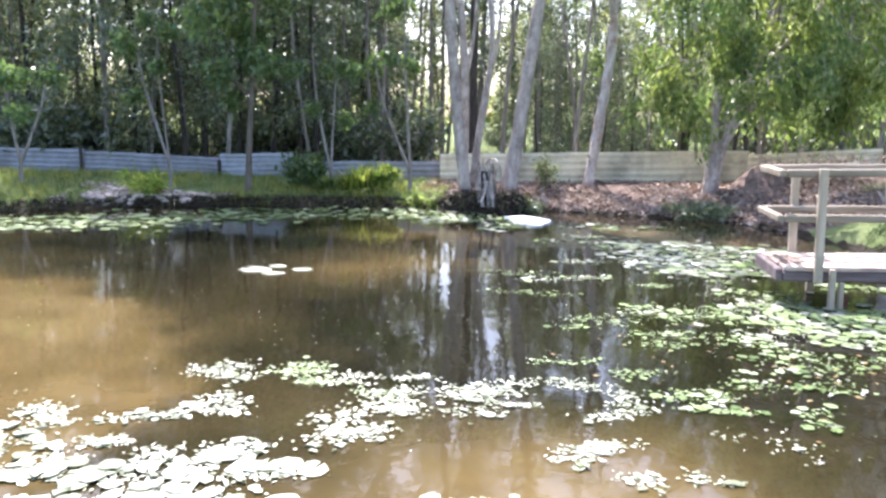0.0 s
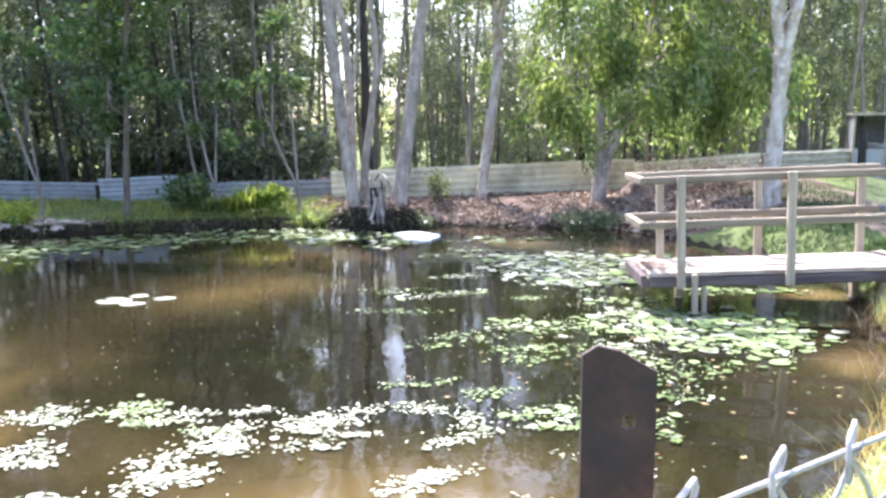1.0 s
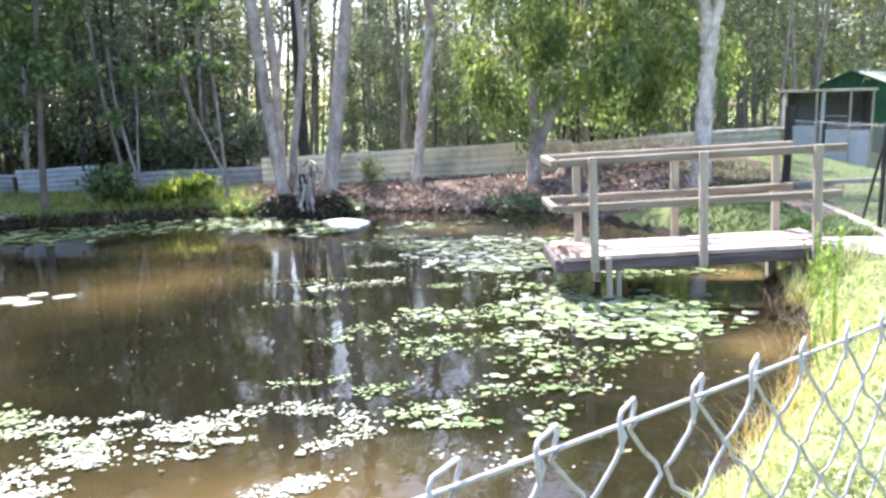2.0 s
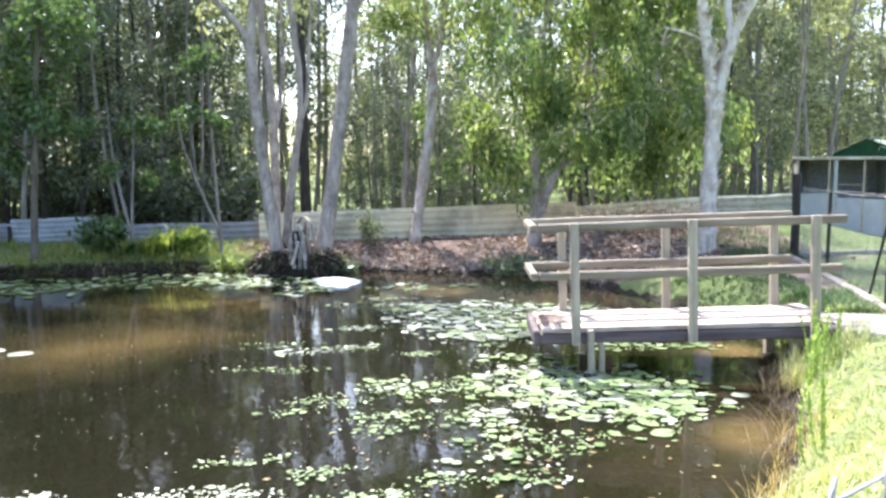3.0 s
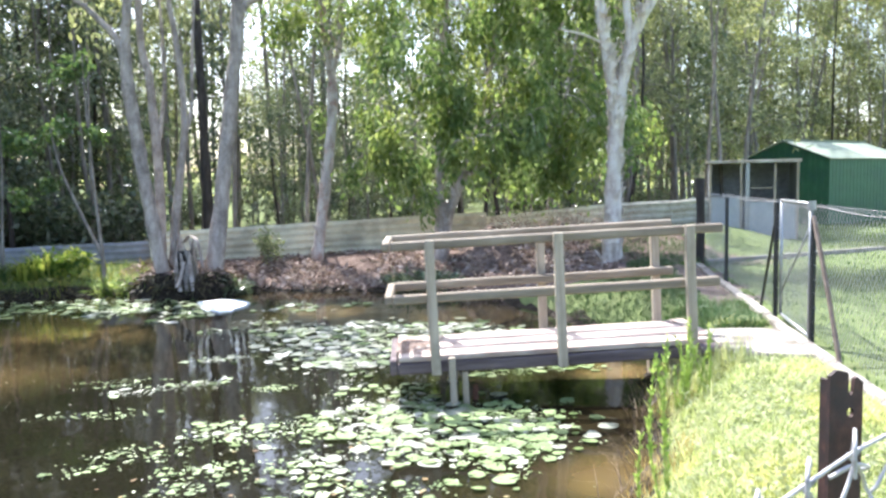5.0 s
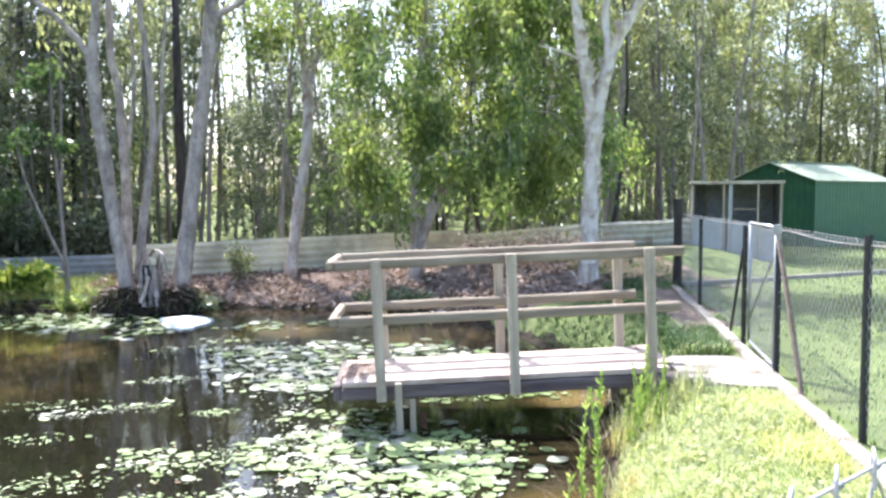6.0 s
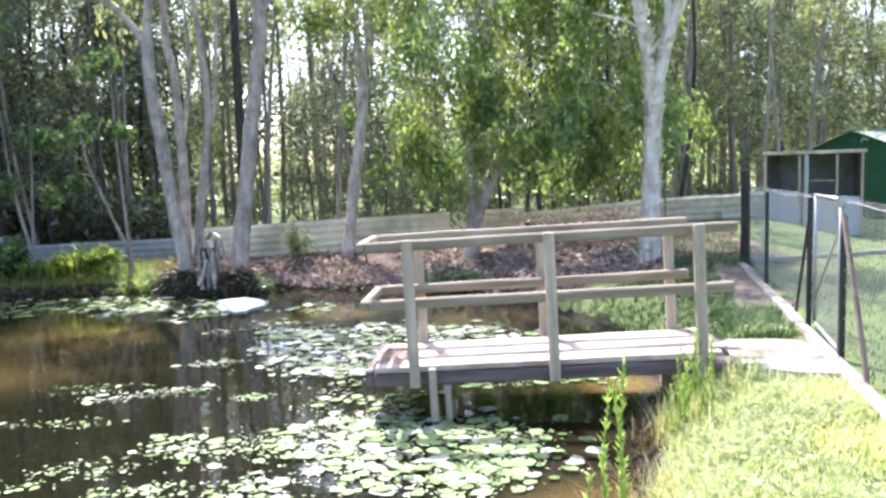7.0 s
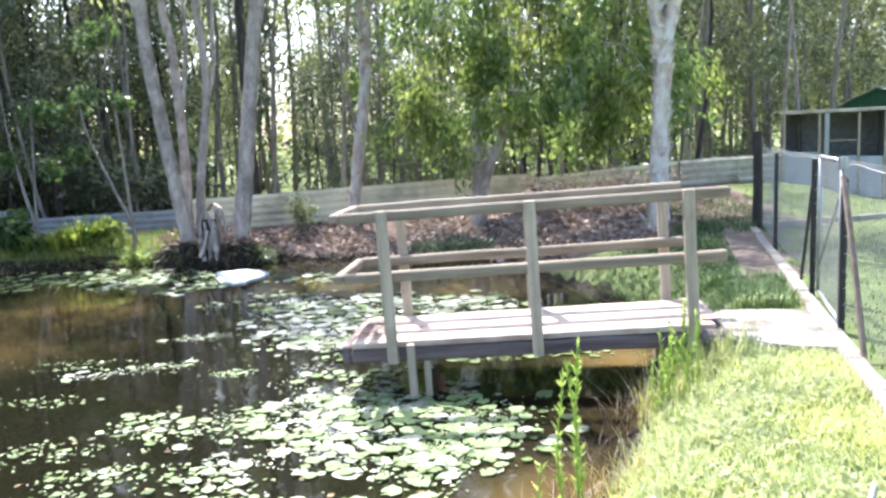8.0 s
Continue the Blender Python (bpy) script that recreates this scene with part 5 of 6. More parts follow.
for _i in range(58):
    _x = r_u.uniform(-22, -1.4) if _i < 40 else r_u.uniform(3.6, 34)
    _y = 19.5 + r_u.uniform() * 5 + (8.5 if _x > 13 else 0)
    _s = r_u.uniform(0.6, 1.4) if _x < -1 else r_u.uniform(0.35, 0.75)
    _m = pose(_x, _y, 0.42, 0, 0, r_u.uniform(0, 360)) @ Matrix.Diagonal((_s, _s, _s, 1))
    copy_thing(under, _m).matrix_basis = _m


def far_woods():
    """A ragged belt of distant trees that closes the meadow."""
    r = np.random.default_rng(66)
    parts = []
    for x in np.arange(-75, 100, 1.6):
        y = 58 + r.uniform(0, 12)
        tall = r.uniform(3.5, 8.5) * (0.62 if -6 < x - 0.0 * y < 6 else 1.0)
        n = int(34 * tall)
        c = np.stack([x + r.normal(size=n) * 1.5, y + r.normal(size=n) * 1.2, 0.4 + tall * r.uniform(0.0, 1.0, n) ** 0.8], 1)
        parts.append(leaves(c, r.normal(size=(n, 3)), 0.75, 0.22, r, 0.6))
    solo("far_woods", join(*parts), LEAF_GREY, "hazy grey-green belt of distant trees beyond the meadow", "woods", kind="stuff")


far_woods()
r_v = np.random.default_rng(18)
for _i in range(40):
    _x, _y = r_v.uniform(-22, 40), r_v.uniform(29, 43)
    _s = r_v.uniform(0.5, 1.2)
    _m = pose(_x, _y, 0.42, 0, 0, r_v.uniform(0, 360)) @ Matrix.Diagonal((_s * 1.2, _s * 1.2, _s, 1))
    copy_thing(under, _m).matrix_basis = _m
# tufts and roots over the bank under the gums
for _i, (_x, _y, _k, _h) in enumerate(((-0.15, 16.42, 0.22, 0.16), (1.72, 16.08, 0.14, 0.1), (-0.6, 16.6, 0.22, 0.17))):
    bush("grass_tuft", (_x, _y, ground_z(_x, _y)), "dark green sedge tuft hanging over the bank", LEAF_DARK if _i == 1 else LEAF_FRESH, _k, _h, 420, 0.2, 0.014, 300 + _i, 0.7, "grass tuft")

# ---- grass, litter, stones ----
def scatter(n, x0, x1, y0, y1, keep, r):
    x, y = r.uniform(x0, x1, n), r.uniform(y0, y1, n)
    k = keep(x, y)
    return x[k], y[k]


def side_of_b(x, y):
    """Metres from the lawn fence: positive towards the pond."""
    w = (B1 - B0) / B_LEN
    return -(x - B0[0]) * w[1] + (y - B0[1]) * w[0]


def grass_patch(name, label, n, area, keep, tall, width, lean, mat, seed):
    r = np.random.default_rng(seed)
    x, y = scatter(n, *area, keep, r)
    z = height(x, y) - 0.01
    solo(name, blades(x, y, z, tall * np.clip(0.75 + 0.35 * ripple(x, y, 2.9) + 0.3 * ripple(y, x, 6.1), 0.3, 1.7), width, lean, r), mat, label, "grass", kind="stuff")


BANK_GRASS = foliage("bank_grass", [(0.07, 0.12, 0.035), (0.135, 0.19, 0.055), (0.225, 0.26, 0.075), (0.32, 0.30, 0.13)], 0.45, 0.5, 0.3, (1.5, 1.25, 0.9), 1.3)


def not_slab(x, y):
    return ~((x > 6.4) & (x < 7.5) & (y > 7.1) & (y < 8.45) & (y > 7.1 + (x - 6.9) * 0.9 - 0.1))


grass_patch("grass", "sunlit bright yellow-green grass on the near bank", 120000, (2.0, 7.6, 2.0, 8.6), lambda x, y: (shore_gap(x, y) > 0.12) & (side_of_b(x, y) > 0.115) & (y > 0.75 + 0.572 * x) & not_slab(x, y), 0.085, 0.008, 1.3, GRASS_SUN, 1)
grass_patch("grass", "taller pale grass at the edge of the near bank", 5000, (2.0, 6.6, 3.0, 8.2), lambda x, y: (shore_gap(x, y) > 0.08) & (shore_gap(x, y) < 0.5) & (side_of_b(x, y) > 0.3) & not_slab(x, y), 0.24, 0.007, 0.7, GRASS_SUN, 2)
grass_patch("grass", "ragged grass tufts leaning over the concrete edging", 2600, (5.4, 9.6, 3.0, 13.4), lambda x, y: (side_of_b(x, y) > 0.09) & (side_of_b(x, y) < 0.19) & not_slab(x, y) & (ripple(x, y, 3.3) > -0.15), 0.12, 0.009, 1.2, GRASS_SHADED, 15)
grass_patch("dry_grass", "dry orange grass hanging over the water's edge", 8000, (3.2, 6.2, 4.2, 8.0), lambda x, y: (shore_gap(x, y) > -0.06) & (shore_gap(x, y) < 0.28) & (ripple(x, y, 1.7) > -0.3), 0.2, 0.006, 1.0, GRASS_DRY, 3)
grass_patch("grass", "green grass beside the jetty and the earth path, coloured as shaded", 34000, (5.9, 9.9, 8.5, 15.2), lambda x, y: (shore_gap(x, y) > 0.05) & (side_of_b(x, y) > 0.2) & (np.abs(x - (7.66 + (y - 9.2) * 0.39)) > 0.3) & (y < 12.5 + (x - 7.0) * 0.9 + 0.4 * ripple(x, y, 1.5)), 0.095, 0.010, 0.9, GRASS_SHADED, 4)
grass_patch("grass", "green and yellow bank grass along the far shore", 26000, (-12.0, 0.9, 13.2, 18.2), lambda x, y: (shore_gap(x, y) > 0.02) & (x < 0.2 + 0.5 * ripple(x, y, 2.3)) & ~((x > -7.2) & (x < -4.9) & (y < 16.8)), 0.2, 0.011, 0.7, BANK_GRASS, 5)
grass_patch("grass", "long grass hanging over the far bank's edge", 11000, (-12.0, 1.2, 13.0, 16.9), lambda x, y: (shore_gap(x, y) > 0.14) & (shore_gap(x, y) < 0.5) & (x < 0.0 + 0.5 * ripple(x, y, 2.3)) & ~((x > -7.2) & (x < -4.9)), 0.17, 0.014, 1.3, BANK_GRASS, 11)
grass_patch("grass", "mown lawn beyond the wire fence", 60000, (6.0, 24.0, 3.0, 24.0), lambda x, y: (side_of_b(x, y) < -0.06), 0.06, 0.012, 0.6, foliage("lawn_grass", [(0.055, 0.108, 0.038), (0.092, 0.152, 0.052), (0.16, 0.21, 0.085)], 0.4), 6)
grass_patch("grass", "rough grass in front of the white paperbark", 6500, (7.0, 10.6, 13.2, 17.0), lambda x, y: (shore_gap(x, y) > 1.3) & (x > 8.75 + 0.35 * ripple(x, y, 2)), 0.12, 0.01, 0.8, GRASS_SHADED, 7)


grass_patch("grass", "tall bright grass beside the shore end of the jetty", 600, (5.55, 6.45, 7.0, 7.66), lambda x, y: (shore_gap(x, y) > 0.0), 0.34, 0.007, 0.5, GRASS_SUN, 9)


grass_patch("grass", "green grass clumps between slab and earth path, coloured dark as shaded", 3800, (6.5, 8.0, 8.35, 9.7), lambda x, y: (shore_gap(x, y) > 0.05) & (side_of_b(x, y) > 0.14) & (y > 8.25 + 0.12 * ripple(x, y, 5.0)), 0.13, 0.010, 0.8, GRASS_SHADED, 12)


grass_patch("dead_reeds", "tangled dead brown reeds at the water's edge by the jetty", 1700, (4.4, 6.1, 5.6, 8.1), lambda x, y: (shore_gap(x, y) > -0.2) & (shore_gap(x, y) < 0.06) & (ripple(x, y, 3.1) > -0.3), 0.26, 0.006, 1.6, foliage("dead_reed", [(0.05, 0.035, 0.022), (0.12, 0.08, 0.05), (0.26, 0.19, 0.12)], 0.2), 13)


def clover():
    """Flat pale leaflets among the grass of the near bank."""
    r = np.random.default_rng(14)
    x, y = scatter(42000, 2.2, 7.2, 2.2, 8.4, lambda x, y: (shore_gap(x, y) > 0.2) & (side_of_b(x, y) > 0.2) & (y > 0.75 + 0.572 * x) & not_slab(x, y) & (ripple(x, y, 1.9) + 0.5 * ripple(x, y, 4.7) > 0.05), r)
    c = np.stack([x, y, height(x, y) + r.uniform(0.02, 0.075, len(x))], 1)
    ways = r.normal(size=(len(x), 3)) * np.array([1, 1, 0.35])
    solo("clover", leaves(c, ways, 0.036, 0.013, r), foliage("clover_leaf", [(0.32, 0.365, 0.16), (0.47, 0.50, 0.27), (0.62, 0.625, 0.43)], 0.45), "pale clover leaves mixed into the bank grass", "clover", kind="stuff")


clover()


def litter():
    r = np.random.default_rng(8)
    x, y = scatter(24000, -0.4, 9.6, 13.6, 18.4, lambda x, y: (shore_gap(x, y) > 0.03) & (x + 0.3 * ripple(x, y, 2.0) < 9.2) & (y > 12.9 + (x - 7.0) * 0.9) & (ripple(x, y, 1.1) + 0.6 * ripple(y, x, 2.7) > -0.42), r)
    z = height(x, y) + r.uniform(0.0, 0.035, len(x))
    ways = r.normal(size=(len(x), 3)) * np.array([1, 1, 0.25])
    solo("leaf_litter", leaves(np.stack([x, y, z], 1), ways, 0.13, 0.030, r), LITTER, "brown and pinkish dry leaf litter on the bank", "leaf litter", kind="stuff")


litter()


def stone_mesh(seed):
    bm = bmesh.new()
    bmesh.ops.create_icosphere(bm, subdivisions=2, radius=1)
    for v in bm.verts:
        v.co *= 1 + 0.6 * noise.noise(v.co * 1.3 + Vector((seed * 3.1, 0, 0)))
        v.co.z *= 0.42
    me = bpy.data.meshes.new("stone")
    bm.to_mesh(me)
    bm.free()
    me.materials.append(STONE)
    return me


def stones():
    r = np.random.default_rng(12)
    kinds = [stone_mesh(k) for k in range(4)]
    for i in range(190):
        if i < 150:
            x, y = r.uniform(-7.3, -4.8), r.uniform(15.4, 16.5)
            s = r.uniform(0.03, 0.1)
        else:
            x, y = r.uniform(1.8, 6.2), r.uniform(15.0, 16.8)
            s = r.uniform(0.03, 0.09)
        if shore_gap(np.array([x]), np.array([y]))[0] < 0.02:
            continue
        ob = new("stone", kinds[i % 4])
        tagged(ob, "pale rounded stone on the pond bank" if i < 150 else "small grey stone among the leaf litter", "stone", "stones on the bank")
        ob.matrix_basis = pose(x, y, ground_z(x, y) + s * 0.08, 0, 0, r.uniform(0, 360)) @ Matrix.Diagonal((s, s, s, 1))


stones()


def gravel():
    """Pale dry leaf and stone chips strewn between the stones of the far bank."""
    r = np.random.default_rng(19)
    x, y = scatter(9000, -7.6, -4.5, 14.9, 16.6, lambda x, y: (shore_gap(x, y) > 0.1) & (ripple(x, y, 2.1) + 0.5 * ripple(y, x, 5.3) > -0.25), r)
    ways = r.normal(size=(len(x), 3)) * np.array([1, 1, 0.2])
    solo("stone_chips", leaves(np.stack([x, y, height(x, y) + 0.015], 1), ways, 0.07, 0.022, r), foliage("pale_chips", [(0.28, 0.21, 0.17), (0.45, 0.36, 0.30), (0.62, 0.53, 0.46)], 0.05, 0.85, 0.1), "pale pinkish stone chips and dry leaves on the bank", "stone chips", kind="stuff")


gravel()

def bank_fringe():
    """Old grass, roots and dead leaves that hang down the cut face of the far bank."""
    r = np.random.default_rng(44)
    x, y = scatter(60000, -12.0, 1.9, 12.6, 16.8, lambda x, y: (shore_gap(x, y) > 0.0) & (shore_gap(x, y) < 0.24), r)
    c = np.stack([x, y, height(x, y) + 0.02], 1)
    ways = r.normal(size=(len(x), 3)) * np.array([0.7, 0.5, 0.4]) + np.array([0, -0.7, -0.5])
    solo("bank_fringe", leaves(c, ways, 0.2, 0.012, r), foliage("old_bank_grass", [(0.022, 0.017, 0.011), (0.045, 0.034, 0.02), (0.07, 0.07, 0.03), (0.14, 0.11, 0.06)], 0.25), "brown roots and old grass hanging over the far bank", "grass", kind="stuff")


bank_fringe()

# ---- water plants ----
def pad_shape(seed, n=14):
    """A round floating leaf with a notch, slightly dished, with thickness."""
    r = np.random.default_rng(seed)
    a = np.linspace(0.18, 2 * np.pi - 0.18, n)
    k = 1 + 0.09 * r.normal(size=n)
    rim = np.stack([np.cos(a) * k, np.sin(a) * k, 0.02 + 0.015 * np.abs(r.normal(size=n))], 1)
    v = np.vstack([[(0.06, 0, 0.0)], rim, rim * np.array([0.97, 0.97, 0]) - np.array([0, 0, 0.02])])
    f = [(0, i, i + 1) for i in range(1, n)] + [(i, i + n, i + n + 1, i + 1) for i in range(1, n)]
    return v, f


def torn_shape(seed, n=9):
    """A ragged, curled scrap of old floating leaf, with thickness."""
    r = np.random.default_rng(seed + 50)
    a = np.sort(r.uniform(0, 2 * np.pi, n))
    k = np.clip(1 + 0.38 * r.normal(size=n), 0.35, 1.6)
    rim = np.stack([np.cos(a) * k, np.sin(a) * k * r.uniform(0.55, 1.0), 0.02 + 0.09 * np.abs(r.normal(size=n))], 1)
    v = np.vstack([[(0, 0, 0.02)], rim, rim * np.array([0.96, 0.96, 0]) - np.array([0, 0, 0.02])])
    f = [(0, i, i % n + 1) for i in range(1, n + 1)] + [(i, i + n, i % n + 1 + n, i % n + 1) for i in range(1, n + 1)]
    return v, f


PATCHES = []     # centre x, y, half-lengths, turn in degrees, leaves, largest radius, share of leaves with painted glare


def patches(big, glare_share, *rows):
    PATCHES.extend((*row, big, glare_share) for row in rows)


# round pads crowded in front of the jetty
patches(0.092, 0.22, (4.5, 7.35, 0.42, 0.5, 0, 210), (4.05, 6.95, 0.5, 0.42, 0, 170), (4.0, 7.75, 0.4, 0.3, 0, 80))
patches(0.075, 0.55, (3.45, 8.1, 0.36, 0.3, 0, 110), (3.3, 7.3, 0.42, 0.4, 0, 130), (2.9, 9.1, 0.3, 0.3, 0, 16))
patches(0.055, 0.3, (2.6, 7.75, 0.45, 0.35, 10, 100), (3.6, 6.1, 0.5, 0.25, 0, 34), (2.9, 6.15, 0.35, 0.2, 0, 18), (2.6, 7.0, 0.35, 0.3, 0, 34))
# small leaves trailing off into the open water
patches(0.036, 0.0, (1.55, 7.3, 0.42, 0.18, 20, 34), (2.1, 7.05, 0.3, 0.2, 0, 26), (2.0, 6.65, 0.35, 0.22, 10, 24), (0.9, 8.5, 0.4, 0.18, 0, 16), (2.4, 9.0, 0.26, 0.12, 0, 22), (0.9, 9.7, 0.5, 0.1, 0, 18), (1.45, 5.85, 0.25, 0.1, 0, 20), (1.0, 6.05, 0.22, 0.1, 0, 16))
patches(0.06, 0.55, (1.75, 9.35, 0.42, 0.22, 0, 44), (2.0, 10.54, 0.5, 0.15, 0, 24), (2.1, 11.66, 0.4, 0.45, 0, 40), (2.4, 12.6, 0.5, 0.6, 0, 40))
# beyond the jetty and towards the far bank
patches(0.12, 0.75, (3.35, 10.8, 0.6, 0.9, 0, 420), (3.0, 12.0, 0.35, 0.3, 0, 50), (3.95, 11.9, 0.5, 0.4, 0, 90), (3.3, 9.9, 0.4, 0.2, 0, 50), (4.85, 11.45, 0.5, 0.5, -10, 120), (4.5, 10.2, 0.6, 0.4, -10, 90))
patches(0.08, 0.15, (5.0, 9.1, 0.6, 0.15, -10, 60), (3.7, 8.75, 0.5, 0.2, 0, 30))
patches(0.11, 0.4, (1.2, 14.0, 0.4, 0.4, 0, 60), (1.3, 14.7, 0.5, 0.5, 0, 50), (2.9, 14.0, 0.5, 0.3, 0, 34), (0.6, 15.0, 0.7, 0.4, 0, 60), (0.1, 14.3, 0.5, 0.3, 0, 40))
patches(0.11, 0.08, (-5.6, 13.4, 1.9, 0.8, 20, 250), (-3.4, 14.6, 1.6, 0.8, 15, 190), (-1.2, 15.3, 1.3, 0.7, 4, 180), (-7.6, 12.4, 1.4, 0.6, 25, 110))
# drifts near the bank where the walk begins, silvery with painted glare
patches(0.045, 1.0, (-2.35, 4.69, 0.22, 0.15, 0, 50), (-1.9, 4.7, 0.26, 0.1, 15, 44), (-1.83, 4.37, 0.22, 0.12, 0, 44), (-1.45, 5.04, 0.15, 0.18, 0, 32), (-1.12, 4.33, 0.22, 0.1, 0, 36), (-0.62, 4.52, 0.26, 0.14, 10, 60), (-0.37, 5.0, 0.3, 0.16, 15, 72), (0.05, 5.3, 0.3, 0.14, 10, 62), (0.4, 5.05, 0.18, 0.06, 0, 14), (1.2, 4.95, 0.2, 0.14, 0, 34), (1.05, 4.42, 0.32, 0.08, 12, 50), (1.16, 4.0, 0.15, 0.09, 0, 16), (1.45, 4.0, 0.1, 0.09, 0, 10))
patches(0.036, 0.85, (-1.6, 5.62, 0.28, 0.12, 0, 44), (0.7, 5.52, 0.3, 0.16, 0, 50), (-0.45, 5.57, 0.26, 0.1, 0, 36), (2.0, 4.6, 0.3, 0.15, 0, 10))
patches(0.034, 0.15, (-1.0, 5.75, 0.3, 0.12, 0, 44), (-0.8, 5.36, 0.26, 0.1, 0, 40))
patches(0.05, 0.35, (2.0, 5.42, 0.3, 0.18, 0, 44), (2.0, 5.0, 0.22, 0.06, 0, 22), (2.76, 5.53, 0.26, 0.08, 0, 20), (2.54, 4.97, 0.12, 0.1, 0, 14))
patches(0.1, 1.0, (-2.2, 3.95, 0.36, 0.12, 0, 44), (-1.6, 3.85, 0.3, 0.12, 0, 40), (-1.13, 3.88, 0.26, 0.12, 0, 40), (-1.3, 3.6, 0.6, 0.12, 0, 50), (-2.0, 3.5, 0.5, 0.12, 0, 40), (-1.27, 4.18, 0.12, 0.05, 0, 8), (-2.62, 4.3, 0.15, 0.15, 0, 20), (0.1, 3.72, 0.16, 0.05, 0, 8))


def water_plants():
    r = np.random.default_rng(40)
    shapes = [pad_shape(k) for k in range(5)]
    torn = [torn_shape(k) for k in range(9)]
    meshes = {m: [mesh_of("pad", *s, m) for s in shapes] for m in (PAD_LEAF, PAD_GLARE)}
    bed = thing("lily_pads", (4.0, 7.4, 0), "floating green lily pads crowded beside the jetty", "lily pads")
    small, count = {PAD_LEAF: [], PAD_GLARE: []}, 0
    for cx, cy, hx, hy, turn, n, big, glare_share in PATCHES:
        c, s = math.cos(radians(turn)), math.sin(radians(turn))
        done, knots = [], r.normal(size=(max(3, n // 12), 2)) * 0.62
        for k in range(int(n * 0.8) if glare_share > 0.8 else n):
            u, w = (knots[r.integers(len(knots))] + r.normal(size=2) * 0.26) if big < 0.09 or k % 2 else r.normal(size=2) * 0.5
            x, y = cx + 1.25 * (c * hx * u - s * hy * w), cy + (1.25 if cy > 6.0 else 1.75) * (s * hx * u + c * hy * w)
            q = big * (0.25 + 0.75 * r.uniform() ** 1.3)
            if shore_gap(np.array([x]), np.array([y]))[0] > -0.1:
                continue
            if any((x - a) ** 2 + (y - b) ** 2 < ((0.5 if glare_share > 0.8 else 0.6 if cy > 9.5 else 0.78) * (q + e)) ** 2 for a, b, e in done):
                continue
            done.append((x, y, q))
            mat = PAD_GLARE if r.uniform() < glare_share else PAD_LEAF
            z = 0.006 + 0.008 * r.uniform()
            m = pose(x, y, z + 0.008 * r.uniform(), r.normal() * 3, r.normal() * 3, r.uniform(0, 360)) @ Matrix.Diagonal((q, q * r.uniform(0.8, 1.0), min(q, 0.08), 1))
            if q > 0.045 and count < 300 and 6.0 < y < 9.0 and x > 1.5:
                ob = new("pad", meshes[mat][k % 5])
                ob.parent = bed
                ob.matrix_basis = Matrix.Translation((-4.0, -7.4, 0)) @ m
                count += 1
            else:
                v, f = torn[k % 9] if mat is PAD_GLARE and r.uniform() < (0.8 if big < 0.08 else 0.3) else shapes[k % 5]
                small[mat].append((np.array([tuple(m @ Vector(p)) for p in v]), f))
        # fine floating fragments round the knots of each patch
        nf = n * (3 if 6.0 < cy < 10.0 else 4)
        kk = knots[r.integers(len(knots), size=nf)] + r.normal(size=(nf, 2)) * 0.36
        fx, fy = cx + c * hx * kk[:, 0] - s * hy * kk[:, 1], cy + s * hx * kk[:, 0] + c * hy * kk[:, 1]
        keep = shore_gap(fx, fy) < -0.05
        fx, fy = fx[keep], fy[keep]
        small[PAD_GLARE if glare_share > 0.5 else PAD_LEAF].append(flakes(np.stack([fx, fy, 0.008 + 0 * fx], 1), 0.04, 0.012, r))
    solo("floating_leaves", join(*small[PAD_LEAF]), PAD_LEAF, "small green floating leaves and fragments spread over the pond", "water plants", kind="stuff")
    solo("floating_leaves", join(*small[PAD_GLARE]), PAD_GLARE, "floating leaves drifting in clusters, coloured pale with sun glare", "water plants", kind="stuff")


water_plants()


def specks():
    """Pale flakes that paint glints on the open water, and fallen dead leaves."""
    r = np.random.default_rng(83)
    x, y = scatter(1100, -5.5, 4.6, 4.2, 14.6, lambda x, y: (shore_gap(x, y) < -0.15) & (ripple(x, y, 0.9) + 0.7 * ripple(y, x, 2.3) > -0.1), r)
    c = np.stack([x, y, 0.006 + 0 * x], 1)
    solo("floating_specks", flakes(c, 0.03, 0.006, r), PAD_GLARE, "pale specks standing in for glints on the water", "floating debris", kind="stuff")
    k = 70
    c = np.stack([2.7 + 0.75 * r.normal(size=k), 6.1 + 0.7 * r.normal(size=k), 0.009 + 0 * np.arange(k)], 1)
    c = c[shore_gap(c[:, 0], c[:, 1]) < -0.15]
    solo("floating_dead_leaves", flakes(c, 0.06, 0.018, r), foliage("dead_leaf", [(0.12, 0.07, 0.03), (0.24, 0.16, 0.07), (0.36, 0.32, 0.15)], 0.2), "yellow-brown dead leaves adrift among the pads", "floating debris", kind="stuff")


specks()
def foam_board():
    """A thin sheet with a snapped, ragged rim, lying flat on the water."""
    r = np.random.default_rng(4)
    corners = np.array([(-0.46, 0.62), (-0.1, 0.75), (0.12, 0.72), (0.4, 0.3), (0.3, -0.05), (0.05, -0.55), (-0.28, -0.35), (-0.36, 0.1)])
    ring = np.concatenate([a + (b - a) * np.linspace(0, 1, 5, endpoint=False)[:, None] for a, b in zip(corners, np.roll(corners, -1, 0))])
    ring += r.normal(size=ring.shape) * 0.025
    bm = prism(ring, -0.01, 0.024)
    solo("foam_board", bm, FOAM, "white ragged sheet of foam board floating by the bank", "board", at=(1.65, 14.45, 0.005))


foam_board()
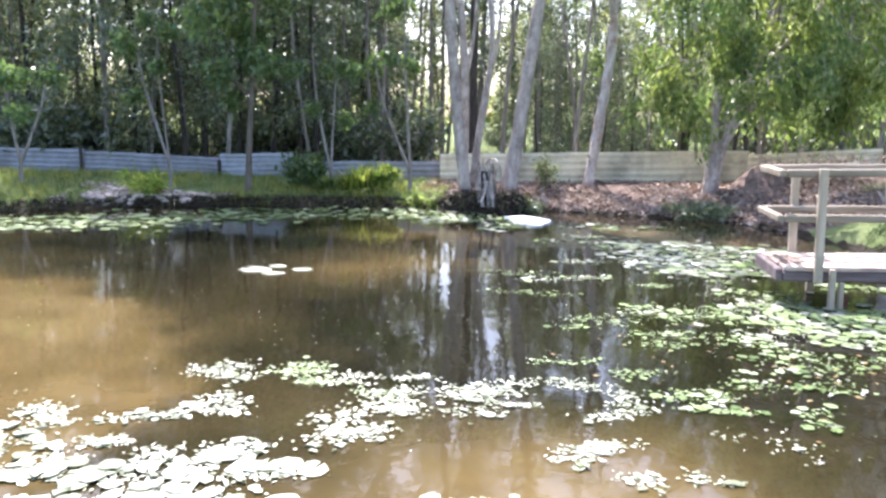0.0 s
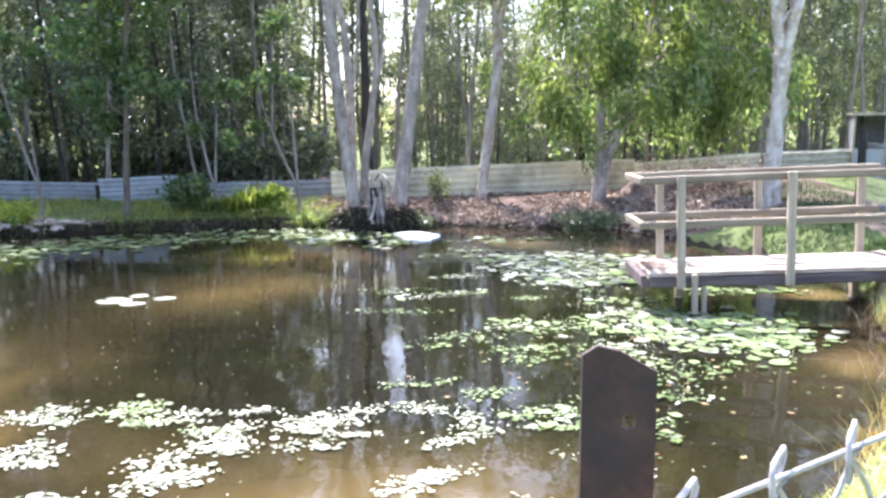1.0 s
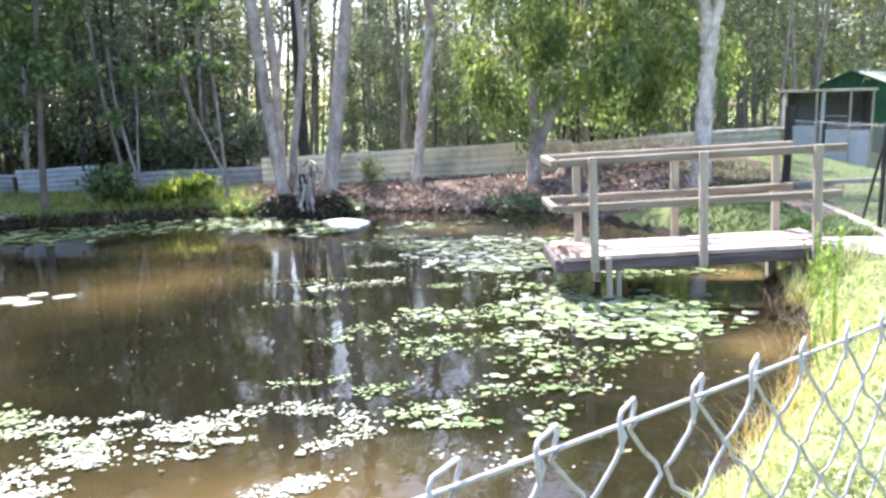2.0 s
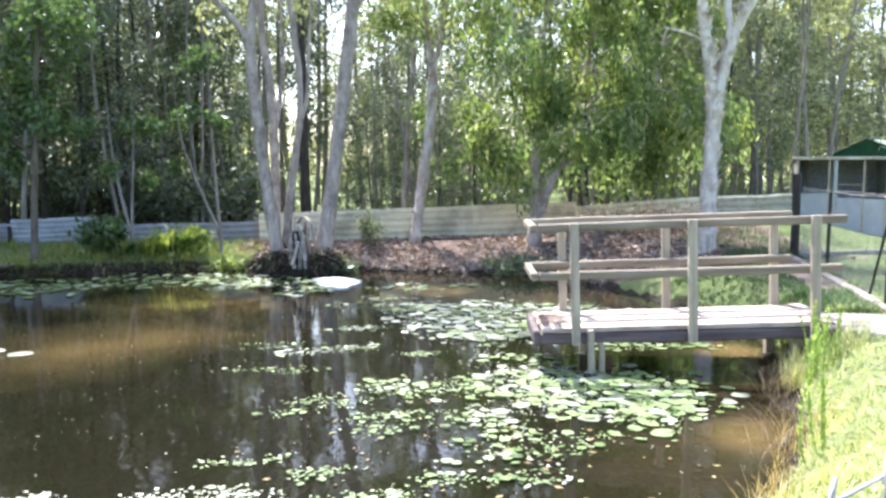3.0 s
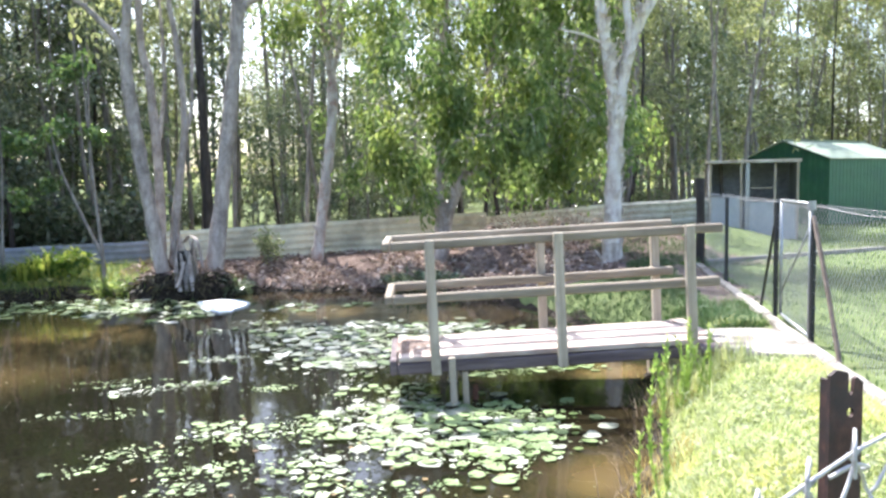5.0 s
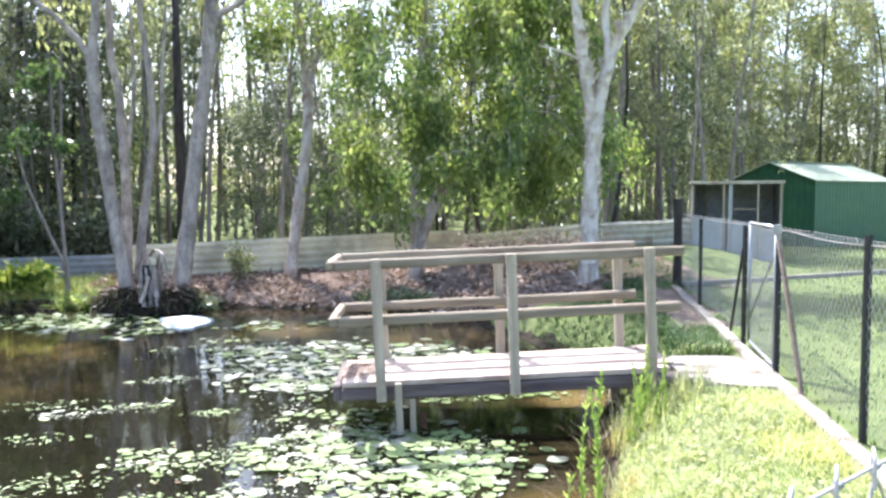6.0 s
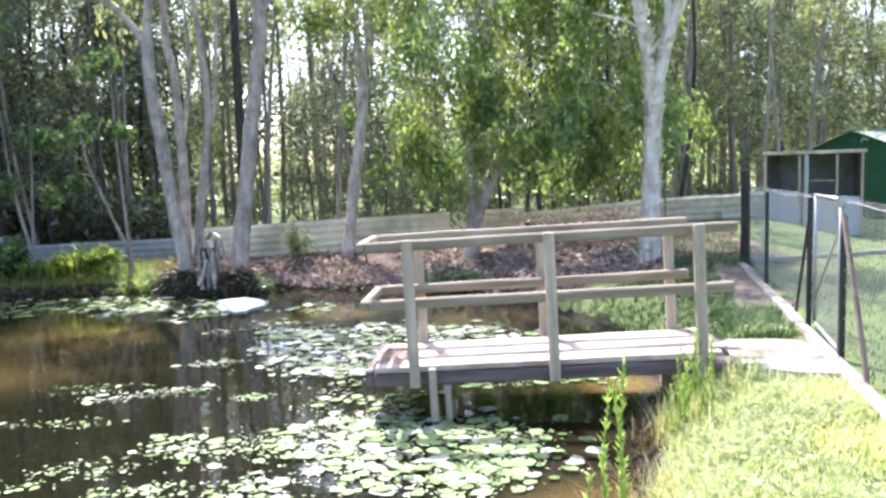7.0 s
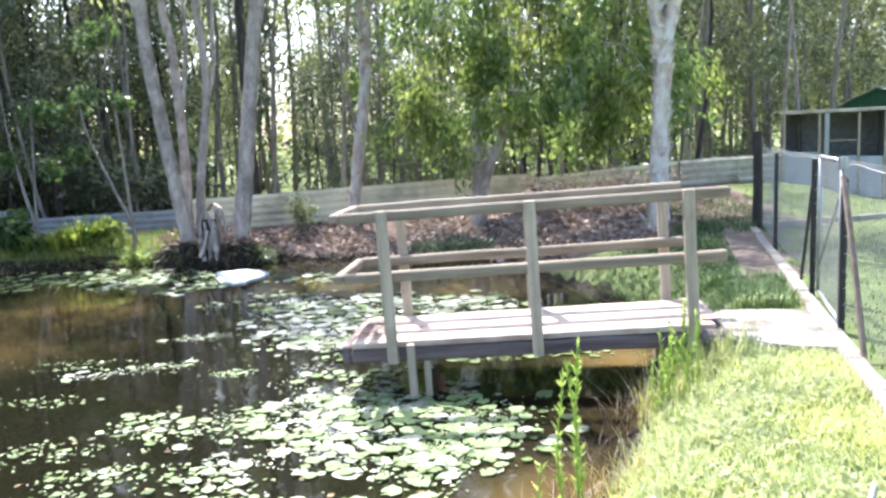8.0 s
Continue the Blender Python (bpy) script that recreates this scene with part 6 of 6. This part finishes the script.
for _x, _y, _q in ((-2.32, 9.5, 0.2), (-2.05, 9.3, 0.14), (-1.75, 9.55, 0.13), (-2.1, 9.75, 0.12)):
    ob = solo("lily_pad", pad_shape(int(90 * _q), 18), PAD_GLARE, "lone pale lily pad afloat on open water", "lily pad", "lone lily pads", at=(_x, _y, 0.008))
    ob.matrix_basis = pose(_x, _y, 0.008, 2, -1, _x * 90) @ Matrix.Diagonal((_q, _q, 0.08, 1))


WEED_LEAF = foliage("weed_leaf", [(0.19, 0.30, 0.07), (0.33, 0.44, 0.12), (0.50, 0.56, 0.22)], 0.55)


def weed(x, y, top, seed, n, sway, dense):
    """Leafy stems from one root; the first one reaches the height top."""
    r = np.random.default_rng(seed)
    z = ground_z(x, y) - 0.02
    tall = top - z
    w = thing("tall_weed", (x, y, z), "tall leafy green weed growing at the pond edge", "weed", "weeds at the pond edge")
    stems, lv = [], []
    for k in range(n):
        h = tall * (1.0, 0.9, 0.72, 0.8, 0.62, 0.7)[k % 6]
        tip = np.array([sway * (r.normal() if k else 0.2), sway * (r.normal() if k else 0.1), h])
        line = bend([(r.normal() * 0.03, r.normal() * 0.03, 0), tuple(tip * 0.5 + r.normal(size=3) * 0.015), tuple(tip)], 8)
        stems.append(tube(line, np.linspace(0.007, 0.003, len(line)), 5, False))
        m = int(dense * h)
        u = r.uniform(0.1, 1.0, m) * (len(line) - 1)
        i = np.minimum(u.astype(int), len(line) - 2)
        c = line[i] + (line[i + 1] - line[i]) * (u - i)[:, None]
        lv.append(leaves(c, r.normal(size=(m, 3)) * np.array([1, 1, 0.3]) + np.array([0, 0, 1.9]), 0.046, 0.006, r))
    for q in stems:
        part("stem", q, WEED_LEAF, w)
    part("foliage", join(*lv), WEED_LEAF, w)


# root x, y, height of the tip, stems, sway, leaves a metre
for _i, _w in enumerate(((4.71, 5.29, 1.09, 2, 0.05, 120), (4.66, 5.33, 0.96, 1, 0.02, 150), (4.53, 5.22, 0.61, 1, 0.02, 120), (6.02, 7.42, 0.79, 4, 0.07, 110),
                         (5.87, 6.87, 0.82, 4, 0.08, 110), (5.63, 6.86, 0.7, 4, 0.08, 120), (5.74, 6.95, 0.66, 4, 0.08, 110))):
    weed(_w[0], _w[1], _w[2], 200 + _i, *_w[3:])


def deck_litter():
    """Dry leaves swept together at the pond end of the jetty."""
    r = np.random.default_rng(71)
    n = 300
    x, y = -0.33 + np.abs(r.normal(size=n)) * 0.16, 0.42 + r.normal(size=n) * 0.2
    keep = (y > 0.03) & (y < 0.82) & (x < 0.3)
    x, y = x[keep], y[keep]
    c = np.stack([x, y, 0.006 + r.uniform(0, 0.008, len(x))], 1)
    ob = solo("dry_leaves", flakes(c, 0.07, 0.016, r), LITTER, "dry brown leaves lying on the jetty's end", "dry leaves", kind="stuff")
    ob.matrix_basis = pose(3.96, 8.17, 0.452, 0, -JETTY_SLOPE, JETTY_TURN)


deck_litter()
